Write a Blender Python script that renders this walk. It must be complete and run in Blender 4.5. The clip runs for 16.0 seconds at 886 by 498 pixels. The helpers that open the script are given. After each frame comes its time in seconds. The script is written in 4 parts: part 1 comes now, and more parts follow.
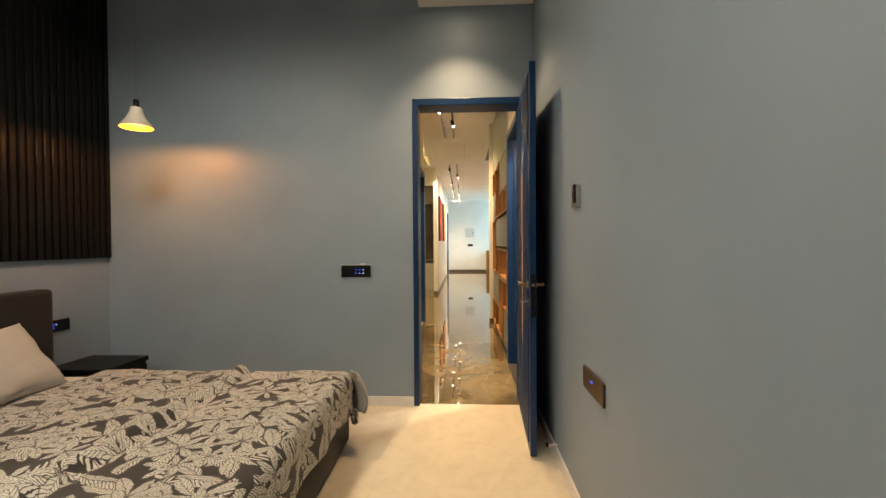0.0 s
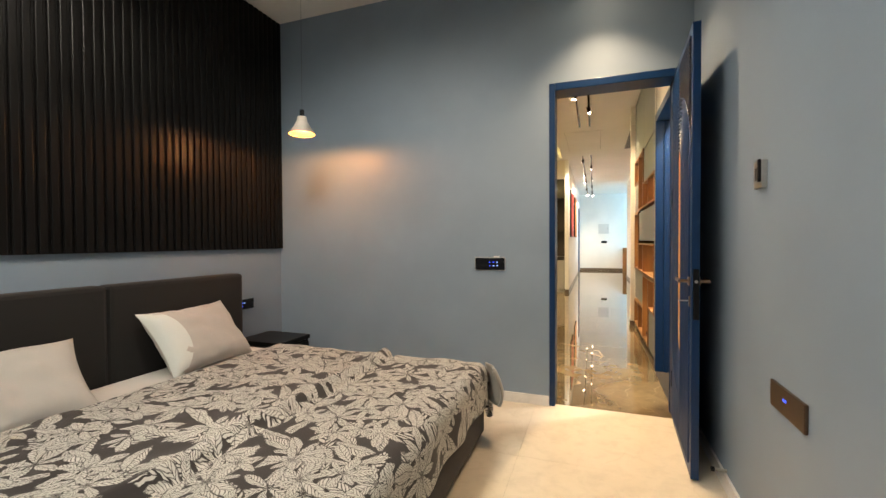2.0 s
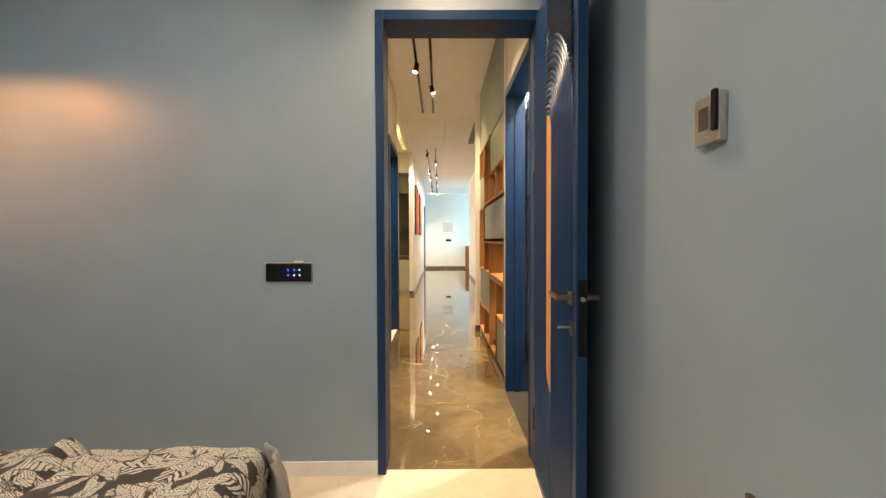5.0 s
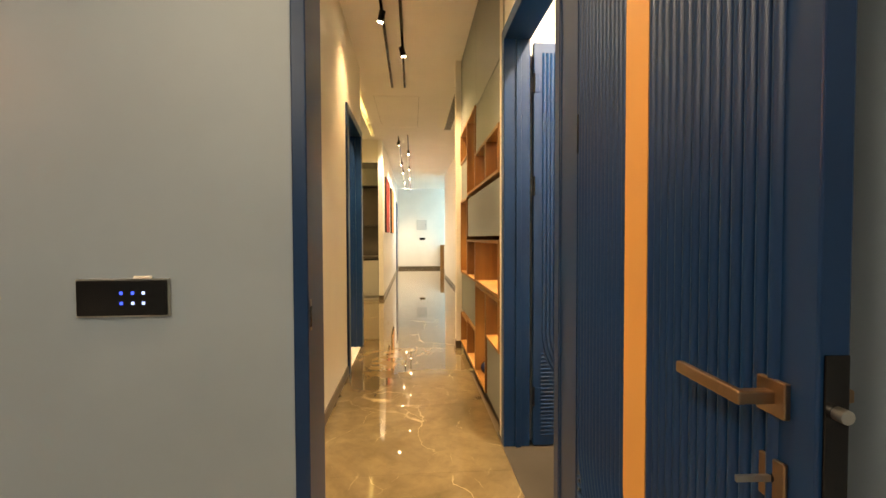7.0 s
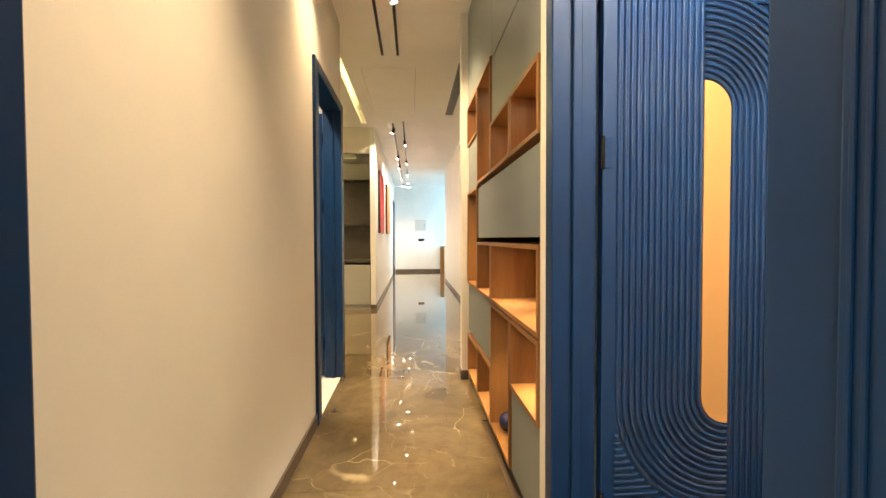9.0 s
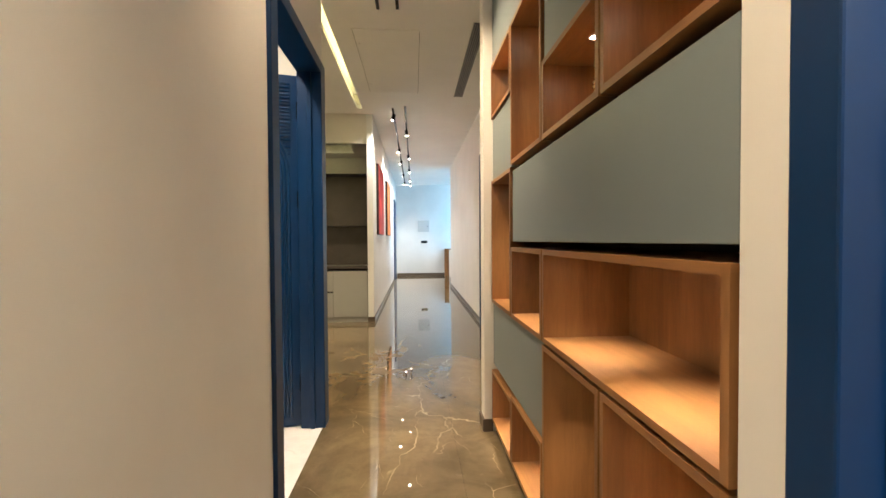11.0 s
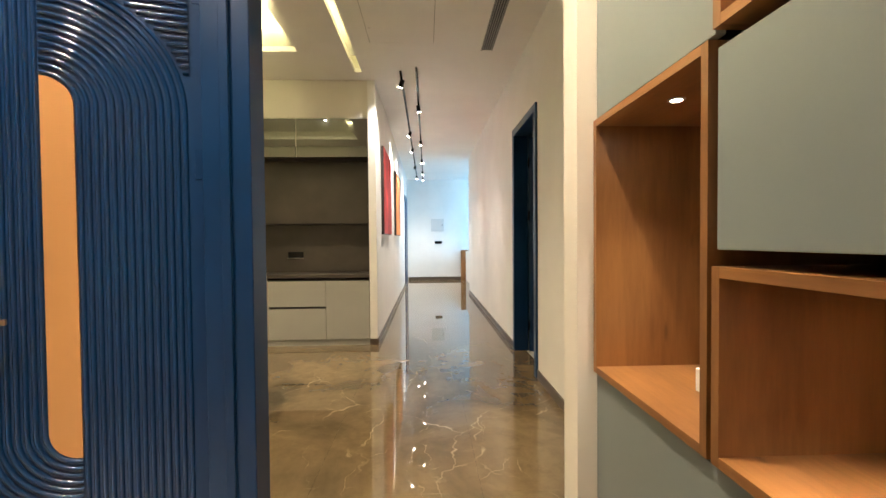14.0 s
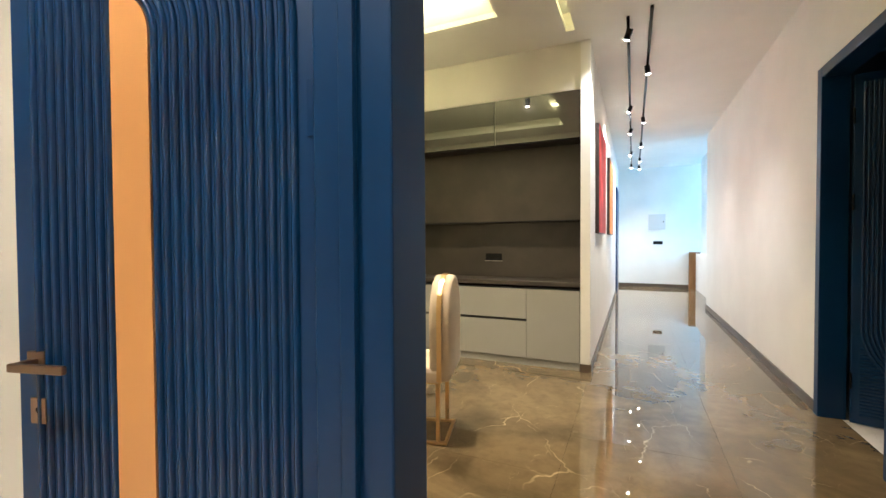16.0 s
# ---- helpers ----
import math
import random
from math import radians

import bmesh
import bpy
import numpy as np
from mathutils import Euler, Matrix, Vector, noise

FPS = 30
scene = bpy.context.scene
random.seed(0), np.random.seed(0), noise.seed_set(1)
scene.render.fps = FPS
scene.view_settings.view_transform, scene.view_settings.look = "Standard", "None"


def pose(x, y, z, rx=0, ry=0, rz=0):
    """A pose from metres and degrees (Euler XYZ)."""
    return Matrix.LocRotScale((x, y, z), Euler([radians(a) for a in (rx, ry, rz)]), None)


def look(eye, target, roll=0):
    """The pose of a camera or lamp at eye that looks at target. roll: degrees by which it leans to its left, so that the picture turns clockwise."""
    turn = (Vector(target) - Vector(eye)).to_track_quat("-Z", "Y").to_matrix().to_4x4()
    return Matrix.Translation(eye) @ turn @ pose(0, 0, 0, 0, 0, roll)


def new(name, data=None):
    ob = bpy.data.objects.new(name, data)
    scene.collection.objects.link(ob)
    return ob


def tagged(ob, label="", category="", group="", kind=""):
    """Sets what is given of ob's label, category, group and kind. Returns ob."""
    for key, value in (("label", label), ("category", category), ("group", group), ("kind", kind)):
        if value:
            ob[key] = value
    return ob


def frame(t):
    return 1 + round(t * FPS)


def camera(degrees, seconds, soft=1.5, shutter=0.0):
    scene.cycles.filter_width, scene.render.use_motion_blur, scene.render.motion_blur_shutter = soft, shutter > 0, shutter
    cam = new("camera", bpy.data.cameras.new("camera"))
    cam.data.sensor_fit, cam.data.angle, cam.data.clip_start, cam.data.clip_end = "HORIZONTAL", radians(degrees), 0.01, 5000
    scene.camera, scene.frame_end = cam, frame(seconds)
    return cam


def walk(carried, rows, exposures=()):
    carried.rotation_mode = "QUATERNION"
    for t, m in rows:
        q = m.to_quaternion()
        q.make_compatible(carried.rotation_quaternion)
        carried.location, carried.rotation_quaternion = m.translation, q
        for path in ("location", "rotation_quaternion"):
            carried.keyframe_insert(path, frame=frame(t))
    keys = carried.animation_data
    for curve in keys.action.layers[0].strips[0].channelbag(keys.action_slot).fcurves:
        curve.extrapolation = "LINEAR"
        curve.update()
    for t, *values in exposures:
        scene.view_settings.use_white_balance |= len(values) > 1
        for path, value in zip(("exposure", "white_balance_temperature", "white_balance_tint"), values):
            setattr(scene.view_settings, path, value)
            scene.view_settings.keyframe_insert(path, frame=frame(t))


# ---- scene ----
cam = camera(93.4, 16.0)
PATH = [
    (0, (0.233, 0.739, 1.288), (0.137, 2.737, 1.26), -0.4),
    (0.5, (0.203, 0.718, 1.284), (-0.163, 2.684, 1.254), -0.4),
    (1, (0.18, 0.696, 1.283), (-0.378, 2.617, 1.252), -0.3),
    (1.5, (0.168, 0.711, 1.26), (-0.489, 2.599, 1.227), -0.3),
    (2, (0.156, 0.789, 1.248), (-0.524, 2.669, 1.212), -0.3),
    (2.5, (0.138, 0.921, 1.234), (-0.49, 2.82, 1.197), -0.3),
    (3, (0.099, 1.061, 1.233), (-0.4, 2.997, 1.193), -0.3),
    (3.5, (0.107, 1.221, 1.237), (-0.233, 3.192, 1.195), -0.3),
    (4, (0.132, 1.433, 1.245), (-0.061, 3.423, 1.201), -0.2),
    (4.5, (0.156, 1.63, 1.243), (0.084, 3.628, 1.198), -0.2),
    (7, (0.178, 2.808, 1.232), (0.322, 4.803, 1.178), -0.2),
    (7.5, (0.182, 3.055, 1.255), (0.326, 5.049, 1.204), -0.2),
    (8, (0.194, 3.305, 1.254), (0.339, 5.299, 1.202), -0.2),
    (8.5, (0.226, 3.574, 1.244), (0.371, 5.568, 1.194), -0.2),
    (9, (0.229, 3.802, 1.239), (0.375, 5.796, 1.189), -0.2),
    (11.5, (0.19, 4.955, 1.256), (0.323, 6.95, 1.214), -0.4),
    (12, (0.163, 5.152, 1.25), (0.292, 7.147, 1.209), -0.4),
    (12.5, (0.179, 5.386, 1.239), (0.304, 7.381, 1.2), -0.4),
    (13, (0.2, 5.625, 1.256), (0.322, 7.621, 1.214), -0.4),
    (13.5, (0.194, 5.865, 1.235), (0.304, 7.862, 1.193), -0.4),
    (14, (0.189, 6.142, 1.266), (0.266, 8.14, 1.223), -0.5),
    (14.5, (0.176, 6.382, 1.26), (0.166, 8.381, 1.218), -0.4),
    (15, (0.157, 6.639, 1.264), (-0.033, 8.63, 1.222), -0.3),
    (15.5, (0.087, 6.84, 1.281), (-0.377, 8.785, 1.239), -0.3),
    (16, (-0.045, 6.991, 1.285), (-0.873, 8.811, 1.243), -0.3),
]
LIGHT = [(0, 0.08, 7600, 10), (1, 0.32, 6950, 10), (2.5, 0.36, 6650, 10), (4.5, 0.36, 6700, 10), (7, 0.34, 8700, 11), (8, 0.48, 7500, 11), (9, 0.48, 6700, 10), (11.5, 0.1, 5450, 10), (12.5, 0.2, 5300, 10), (14, 0.22, 5650, 10), (16, 0.42, 5300, 9)]
walk(cam, [(t, look(eye, target, roll)) for t, eye, target, roll in PATH], [(t, 0.6 + stops, kelvin, tint) for t, stops, kelvin, tint in LIGHT])


# ---- world and daylight ----
world = bpy.data.worlds.new("world")
scene.world = world
world.use_nodes = True
_wn = world.node_tree.nodes
sky = _wn.new("ShaderNodeTexSky")
sky.sky_type = "NISHITA"
sky.sun_disc = False
sky.sun_elevation, sky.sun_rotation = radians(40), radians(200)
world.node_tree.links.new(sky.outputs[0], _wn["Background"].inputs[0])
_wn["Background"].inputs[1].default_value = 0.12


def lamp(name, kind, where, energy, colour, aim=None, **more):
    data = bpy.data.lights.new(name, kind)
    data.energy, data.color = energy, colour
    if "size" in more:
        data.shape = "RECTANGLE"
        data.size, data.size_y = more["size"]
    if "radius" in more:
        data.shadow_soft_size = more["radius"]
    if "angle" in more:
        data.spot_size, data.spot_blend = radians(more["angle"]), more.get("blend", 0.5)
    ob = new(name, data)
    ob.matrix_world = look(where, aim) if aim else Matrix.Translation(where)
    return ob


WARM = (1.0, 0.78, 0.53)
AMBER = (1.0, 0.60, 0.24)
SOFT = (1.0, 0.84, 0.64)
DAY = (0.36, 0.73, 1.0)
K = {
    "bed_fill": 122, "bed_door": 84, "pendant": 13, "track_near": 200, "track_far": 128, "cubby": 9.5, "cove": 58, "day": 58, "left_room": 108, "bath": 160, "dining": 165,
}


# ---- materials ----
def shader(name):
    m = bpy.data.materials.new(name)
    m.use_nodes = True
    nt = m.node_tree
    return m, nt, nt.nodes["Principled BSDF"]


def node(nt, kind, **values):
    n = nt.nodes.new(kind)
    for k, v in values.items():
        if k in ("operation", "blend_type", "data_type", "feature", "distance", "noise_dimensions", "wave_type", "bands_direction", "rotation_type", "wave_profile", "interpolation_type", "vector_type"):
            if k == "operation":
                n.operation = v
            elif k == "blend_type":
                n.blend_type = v
            elif k == "data_type":
                n.data_type = v
            elif k == "feature":
                n.feature = v
            elif k == "distance":
                n.distance = v
            elif k == "rotation_type":
                n.rotation_type = v
            elif k == "bands_direction":
                n.bands_direction = v
            elif k == "interpolation_type":
                n.interpolation_type = v
        else:
            n.inputs[k.replace("_", " ")].default_value = v
    return n


def link(nt, a, b):
    nt.links.new(a, b)


def mix_colour(nt, fac, a, b):
    n = nt.nodes.new("ShaderNodeMix")
    n.data_type = "RGBA"
    for sock, v in ((n.inputs[0], fac), (n.inputs[6], a), (n.inputs[7], b)):
        if isinstance(v, (tuple, list)):
            sock.default_value = (*v, 1) if len(v) == 3 else v
        elif isinstance(v, (int, float)):
            sock.default_value = v
        else:
            nt.links.new(v, sock)
    return n.outputs[2]


def math_node(nt, op, a, b=None, clamp=False):
    n = nt.nodes.new("ShaderNodeMath")
    n.operation, n.use_clamp = op, clamp
    for sock, v in zip(n.inputs, (a, b)):
        if v is None:
            continue
        if isinstance(v, (int, float)):
            sock.default_value = v
        else:
            nt.links.new(v, sock)
    return n.outputs[0]


def ramp(nt, fac, lo, hi):
    n = nt.nodes.new("ShaderNodeMapRange")
    n.interpolation_type = "SMOOTHSTEP"
    n.inputs["From Min"].default_value, n.inputs["From Max"].default_value = lo, hi
    nt.links.new(fac, n.inputs["Value"])
    return n.outputs["Result"]


def coords(nt, scale=(1, 1, 1)):
    tc = nt.nodes.new("ShaderNodeNewGeometry")
    mp = nt.nodes.new("ShaderNodeMapping")
    mp.inputs["Scale"].default_value = scale
    nt.links.new(tc.outputs["Position"], mp.inputs["Vector"])
    return mp.outputs["Vector"]


def noise_tex(nt, vec, scale, detail=4.0, rough=0.55, warp=0.0):
    n = nt.nodes.new("ShaderNodeTexNoise")
    n.inputs["Scale"].default_value, n.inputs["Detail"].default_value = scale, detail
    n.inputs["Roughness"].default_value, n.inputs["Distortion"].default_value = rough, warp
    nt.links.new(vec, n.inputs["Vector"])
    return n.outputs["Fac"]


def bump(nt, bsdf, height, strength, distance=0.002):
    b = nt.nodes.new("ShaderNodeBump")
    b.inputs["Strength"].default_value, b.inputs["Distance"].default_value = strength, distance
    nt.links.new(height, b.inputs["Height"])
    nt.links.new(b.outputs[0], bsdf.inputs["Normal"])


def paint(name, colour, rough=0.6, vary=0.06, grain=220, relief=0.15, coat=0.0):
    m, nt, b = shader(name)
    v = coords(nt)
    big = noise_tex(nt, v, 1.7, 5)
    fine = noise_tex(nt, v, grain, 2)
    dark = tuple(c * (1 - vary) for c in colour)
    lite = tuple(min(1, c * (1 + vary)) for c in colour)
    link(nt, mix_colour(nt, ramp(nt, big, 0.3, 0.7), dark, lite), b.inputs["Base Color"])
    r = math_node(nt, "MULTIPLY_ADD", big, 0.15)
    r.node.inputs[2].default_value = rough - 0.075
    link(nt, r, b.inputs["Roughness"])
    b.inputs["Coat Weight"].default_value = coat
    bump(nt, b, fine, relief, 0.0008)
    return m


def metal(name, colour, rough=0.3):
    m, nt, b = shader(name)
    v = coords(nt)
    n = noise_tex(nt, v, 60, 3)
    link(nt, mix_colour(nt, n, tuple(c * 0.8 for c in colour), colour), b.inputs["Base Color"])
    b.inputs["Metallic"].default_value = 1.0
    b.inputs["Roughness"].default_value = rough
    return m


def glow(name, colour, strength):
    m, nt, b = shader(name)
    b.inputs["Base Color"].default_value = (*colour, 1)
    b.inputs["Emission Color"].default_value = (*colour, 1)
    b.inputs["Emission Strength"].default_value = strength
    return m


def wood(name, dark, lite, axis="z"):
    m, nt, b = shader(name)
    sc = {"z": (9, 9, 0.9), "y": (9, 0.9, 9)}[axis]
    v = coords(nt, sc)
    a = noise_tex(nt, v, 0.55, 5, 0.55, 0.5)
    f = noise_tex(nt, v, 9, 4, 0.65, 0.1)
    cloud = noise_tex(nt, coords(nt, (2, 2, 1)), 1.6, 3)
    t = math_node(nt, "ADD", math_node(nt, "MULTIPLY", a, 0.68), math_node(nt, "MULTIPLY", f, 0.16))
    t = math_node(nt, "ADD", t, math_node(nt, "MULTIPLY", cloud, 0.16))
    c = mix_colour(nt, ramp(nt, t, 0.30, 0.70), dark, lite)
    # small dark knots, few of them
    knot = nt.nodes.new("ShaderNodeTexVoronoi")
    knot.inputs["Scale"].default_value = 1.0
    link(nt, coords(nt, tuple(x * 0.75 + 1.2 for x in sc)), knot.inputs["Vector"])
    spot = math_node(nt, "SUBTRACT", 1.0, ramp(nt, knot.outputs["Distance"], 0.02, 0.08))
    c = mix_colour(nt, math_node(nt, "MULTIPLY", spot, 0.45), c, tuple(x * 0.35 for x in dark))
    link(nt, c, b.inputs["Base Color"])
    b.inputs["Roughness"].default_value = 0.42
    bump(nt, b, f, 0.15, 0.0005)
    return m


def marble(name, base, cloud, vein, vein_amount, rough, scale=1.0, mixed=37.0):
    m, nt, b = shader(name)
    geo = coords(nt)
    info = nt.nodes.new("ShaderNodeObjectInfo")
    off = nt.nodes.new("ShaderNodeVectorMath")
    off.operation = "MULTIPLY_ADD"
    off.inputs[1].default_value = (1, 1, 1)
    comb = nt.nodes.new("ShaderNodeCombineXYZ")
    shift = math_node(nt, "MULTIPLY", info.outputs["Random"], mixed)
    link(nt, shift, comb.inputs[0])
    link(nt, shift, comb.inputs[1])
    link(nt, geo, off.inputs[0])
    link(nt, comb.outputs[0], off.inputs[2])
    v = off.outputs[0]
    clouds = noise_tex(nt, v, 1.3 * scale, 7, 0.6, 0.7)
    fine = noise_tex(nt, v, 9 * scale, 5, 0.65, 0.4)
    c = mix_colour(nt, ramp(nt, clouds, 0.3, 0.72), base, cloud)
    c = mix_colour(nt, math_node(nt, "MULTIPLY", ramp(nt, fine, 0.4, 0.75), 0.35), c, tuple(x * 0.72 for x in base))
    veins = None
    bend = nt.nodes.new("ShaderNodeTexNoise")
    bend.inputs["Scale"].default_value, bend.inputs["Detail"].default_value = 2.6, 4.0
    link(nt, v, bend.inputs["Vector"])
    push = nt.nodes.new("ShaderNodeVectorMath")
    push.operation = "MULTIPLY_ADD"
    push.inputs[1].default_value = (0.42, 0.42, 0.0)
    link(nt, bend.outputs["Color"], push.inputs[0])
    link(nt, v, push.inputs[2])
    for sc, width, gain, lo in ((1.25, 0.0055, 1.0, 0.44), (2.7, 0.008, 0.7, 0.47), (6.0, 0.014, 0.18, 0.52)):
        cell = nt.nodes.new("ShaderNodeTexVoronoi")
        cell.feature = "DISTANCE_TO_EDGE"
        cell.inputs["Scale"].default_value = sc * scale
        stretch = nt.nodes.new("ShaderNodeMapping")
        stretch.inputs["Rotation"].default_value = (0, 0, 0.5 + sc)
        stretch.inputs["Scale"].default_value = (1.0, 0.55, 1.0)
        link(nt, push.outputs[0], stretch.inputs["Vector"])
        link(nt, stretch.outputs[0], cell.inputs["Vector"])
        line = math_node(nt, "SUBTRACT", 1.0, ramp(nt, cell.outputs["Distance"], 0.0, width))
        w = noise_tex(nt, v, 1.4 * sc, 3, 0.6, 0.2)
        line = math_node(nt, "MULTIPLY", line, math_node(nt, "MULTIPLY", ramp(nt, w, lo, lo + 0.2), gain))
        veins = line if veins is None else math_node(nt, "MAXIMUM", veins, line)
    c = mix_colour(nt, math_node(nt, "MULTIPLY", veins, vein_amount), c, vein)
    link(nt, c, b.inputs["Base Color"])
    r = math_node(nt, "MULTIPLY_ADD", fine, 0.04)
    r.node.inputs[2].default_value = rough
    link(nt, r, b.inputs["Roughness"])
    return m


def fabric(name, colour, scale=700, vary=0.12, rough=0.9, sheen=0.3):
    m, nt, b = shader(name)
    v = coords(nt)
    big = noise_tex(nt, v, 3, 4)
    weave = noise_tex(nt, v, scale, 2)
    c = mix_colour(nt, ramp(nt, big, 0.3, 0.7), tuple(x * (1 - vary) for x in colour), colour)
    c = mix_colour(nt, math_node(nt, "MULTIPLY", weave, 0.3), c, tuple(x * 0.6 for x in colour))
    link(nt, c, b.inputs["Base Color"])
    b.inputs["Roughness"].default_value = rough
    b.inputs["Sheen Weight"].default_value = sheen
    bump(nt, b, weave, 0.4, 0.0012)
    return m


def leaf_print(name, ground, pale):
    """Printed cotton: fronds and fans of hatched pale leaves on a dark ground."""
    m, nt, b = shader(name)
    tc = nt.nodes.new("ShaderNodeTexCoord")

    wob = nt.nodes.new("ShaderNodeTexNoise")
    wob.inputs["Scale"].default_value, wob.inputs["Detail"].default_value = 26.0, 3.0
    link(nt, tc.outputs["UV"], wob.inputs["Vector"])
    warp = nt.nodes.new("ShaderNodeVectorMath")
    warp.operation = "MULTIPLY_ADD"
    warp.inputs[1].default_value = (0.024, 0.024, 0.0)
    link(nt, wob.outputs["Color"], warp.inputs[0])
    link(nt, tc.outputs["UV"], warp.inputs[2])
    ragged = warp.outputs[0]

    def mul(a, c):
        return math_node(nt, "MULTIPLY", a, c)

    def sub(a, c):
        return math_node(nt, "SUBTRACT", a, c)

    def cell(scale, shift, loose):
        """Offset from the middle of a cell, turned by chance, and three chance numbers."""
        mp = nt.nodes.new("ShaderNodeMapping")
        mp.inputs["Location"].default_value = (shift, shift * 0.7, 0)
        link(nt, ragged, mp.inputs["Vector"])
        vo = nt.nodes.new("ShaderNodeTexVoronoi")
        vo.voronoi_dimensions = "2D"
        vo.inputs["Scale"].default_value = scale
        vo.inputs["Randomness"].default_value = loose
        link(nt, mp.outputs[0], vo.inputs["Vector"])
        off = nt.nodes.new("ShaderNodeVectorMath")
        off.operation = "SUBTRACT"
        link(nt, mp.outputs[0], off.inputs[0])
        link(nt, vo.outputs["Position"], off.inputs[1])
        chance = nt.nodes.new("ShaderNodeSeparateColor")
        link(nt, vo.outputs["Color"], chance.inputs[0])
        rot = nt.nodes.new("ShaderNodeVectorRotate")
        rot.rotation_type = "Z_AXIS"
        link(nt, off.outputs[0], rot.inputs["Vector"])
        link(nt, mul(chance.outputs[0], 6.283), rot.inputs["Angle"])
        sep = nt.nodes.new("ShaderNodeSeparateXYZ")
        link(nt, rot.outputs[0], sep.inputs[0])
        return sep.outputs[0], sep.outputs[1], chance

    def blade(u, v, slim, veins, gap):
        """One blade from u = 0 to 1, v across it: its outline and its print."""
        edge = mul(mul(u, sub(1.0, mul(u, u))), slim * 2.6)
        w = math_node(nt, "ABSOLUTE", v)
        inside = ramp(nt, sub(edge, w), 0.0, 0.02)
        halo = mul(ramp(nt, sub(edge, w), -0.02, -0.004), 0.8)
        rib = ramp(nt, w, 0.003, 0.010)
        hatch = math_node(nt, "SINE", sub(mul(u, veins), mul(w, veins * 1.3)))
        return mul(inside, mul(rib, ramp(nt, hatch, gap - 0.35, gap + 0.1))), halo

    total = None

    def lay(printed, halo):
        nonlocal total
        total = printed if total is None else math_node(nt, "MAXIMUM", printed, mul(total, sub(1.0, halo)))

    # single fronds cut into narrow leaflets, then broad single leaves
    for scale, length, slim, shift, veins, gap in ((4.3, 0.30, 0.15, 0.0, 64.0, 0.0), (5.0, 0.25, 0.12, 3.7, 90.0, -0.45), (5.4, 0.20, 0.17, 21.3, 80.0, -0.5)):
        x, y, chance = cell(scale, shift, 1.0)
        u = math_node(nt, "ADD", math_node(nt, "DIVIDE", x, length), 0.5)
        bend = mul(mul(sub(u, 0.5), sub(u, 0.5)), 0.35)
        lay(*blade(u, sub(math_node(nt, "DIVIDE", y, length), bend), slim, veins, gap))
    # fans of pointed leaves round one middle
    for scale, length, slim, shift, petals, veins in ((3.9, 0.155, 0.15, 8.1, 7, 62.0), (4.5, 0.125, 0.16, 15.7, 6, 52.0)):
        x, y, chance = cell(scale, shift, 0.85)
        radius = math_node(nt, "SQRT", math_node(nt, "ADD", mul(x, x), mul(y, y)))
        turn = math_node(nt, "ADD", mul(math_node(nt, "ARCTAN2", y, x), petals / 6.28319), 20.0)
        number = math_node(nt, "FLOOR", turn)
        part_turn = mul(sub(sub(turn, number), 0.5), 6.28319 / petals)
        reach = math_node(nt, "ADD", mul(math_node(nt, "SINE", math_node(nt, "ADD", mul(number, 2.4), mul(chance.outputs[1], 30.0))), 0.22 * length), length * 0.86)
        u = math_node(nt, "DIVIDE", mul(radius, math_node(nt, "COSINE", part_turn)), reach)
        v = math_node(nt, "DIVIDE", mul(radius, math_node(nt, "SINE", part_turn)), reach)
        lay(*blade(u, v, slim, veins, -0.62))
    grain = noise_tex(nt, tc.outputs["UV"], 600, 2)
    c = mix_colour(nt, total, ground, pale)
    c = mix_colour(nt, math_node(nt, "MULTIPLY", grain, 0.22), c, (0.05, 0.046, 0.045))
    link(nt, c, b.inputs["Base Color"])
    b.inputs["Roughness"].default_value = 0.85
    b.inputs["Sheen Weight"].default_value = 0.12
    bump(nt, b, grain, 0.3, 0.001)
    return m


M_BEDWALL = paint("bedroom_paint", (0.228, 0.294, 0.370), 0.5, 0.05)
M_CREAM = paint("cream_paint", (0.74, 0.71, 0.64), 0.5, 0.03)
M_WHITE = paint("white_paint", (0.80, 0.79, 0.76), 0.55, 0.03)
M_BLUE = paint("blue_lacquer", (0.003, 0.028, 0.095), 0.34, 0.10, 90, 0.08, 0.0)
M_BLUE.node_tree.nodes["Principled BSDF"].inputs["Specular IOR Level"].default_value = 0.38
M_REED = paint("polished_blue_moulding", (0.003, 0.029, 0.098), 0.17, 0.10, 90, 0.03, 0.0)
M_REED.node_tree.nodes["Principled BSDF"].inputs["Specular IOR Level"].default_value = 0.7
M_BLUEGLOSS = paint("blue_gloss_frame", (0.0028, 0.026, 0.088), 0.34, 0.12, 40, 0.06, 0.0)
M_BLUEGLOSS.node_tree.nodes["Principled BSDF"].inputs["Specular IOR Level"].default_value = 0.32
M_PEACH = paint("peach_lacquer", (0.56, 0.275, 0.082), 0.45, 0.04)
M_SLAT = paint("black_stained_wood", (0.0050, 0.0047, 0.0045), 0.34, 0.25, 150, 0.25)
M_SLAT.node_tree.nodes["Principled BSDF"].inputs["Specular IOR Level"].default_value = 0.16
M_SAGE = paint("sage_laminate", (0.188, 0.220, 0.220), 0.42, 0.04, 300, 0.1)
M_GREY = paint("grey_gloss_laminate", (0.35, 0.35, 0.325), 0.2, 0.03, 300, 0.05)
M_PALE = paint("pale_grey_enamel", (0.60, 0.61, 0.60), 0.4, 0.03)
M_DARK = paint("dark_carcass", (0.02, 0.018, 0.016), 0.6, 0.2)
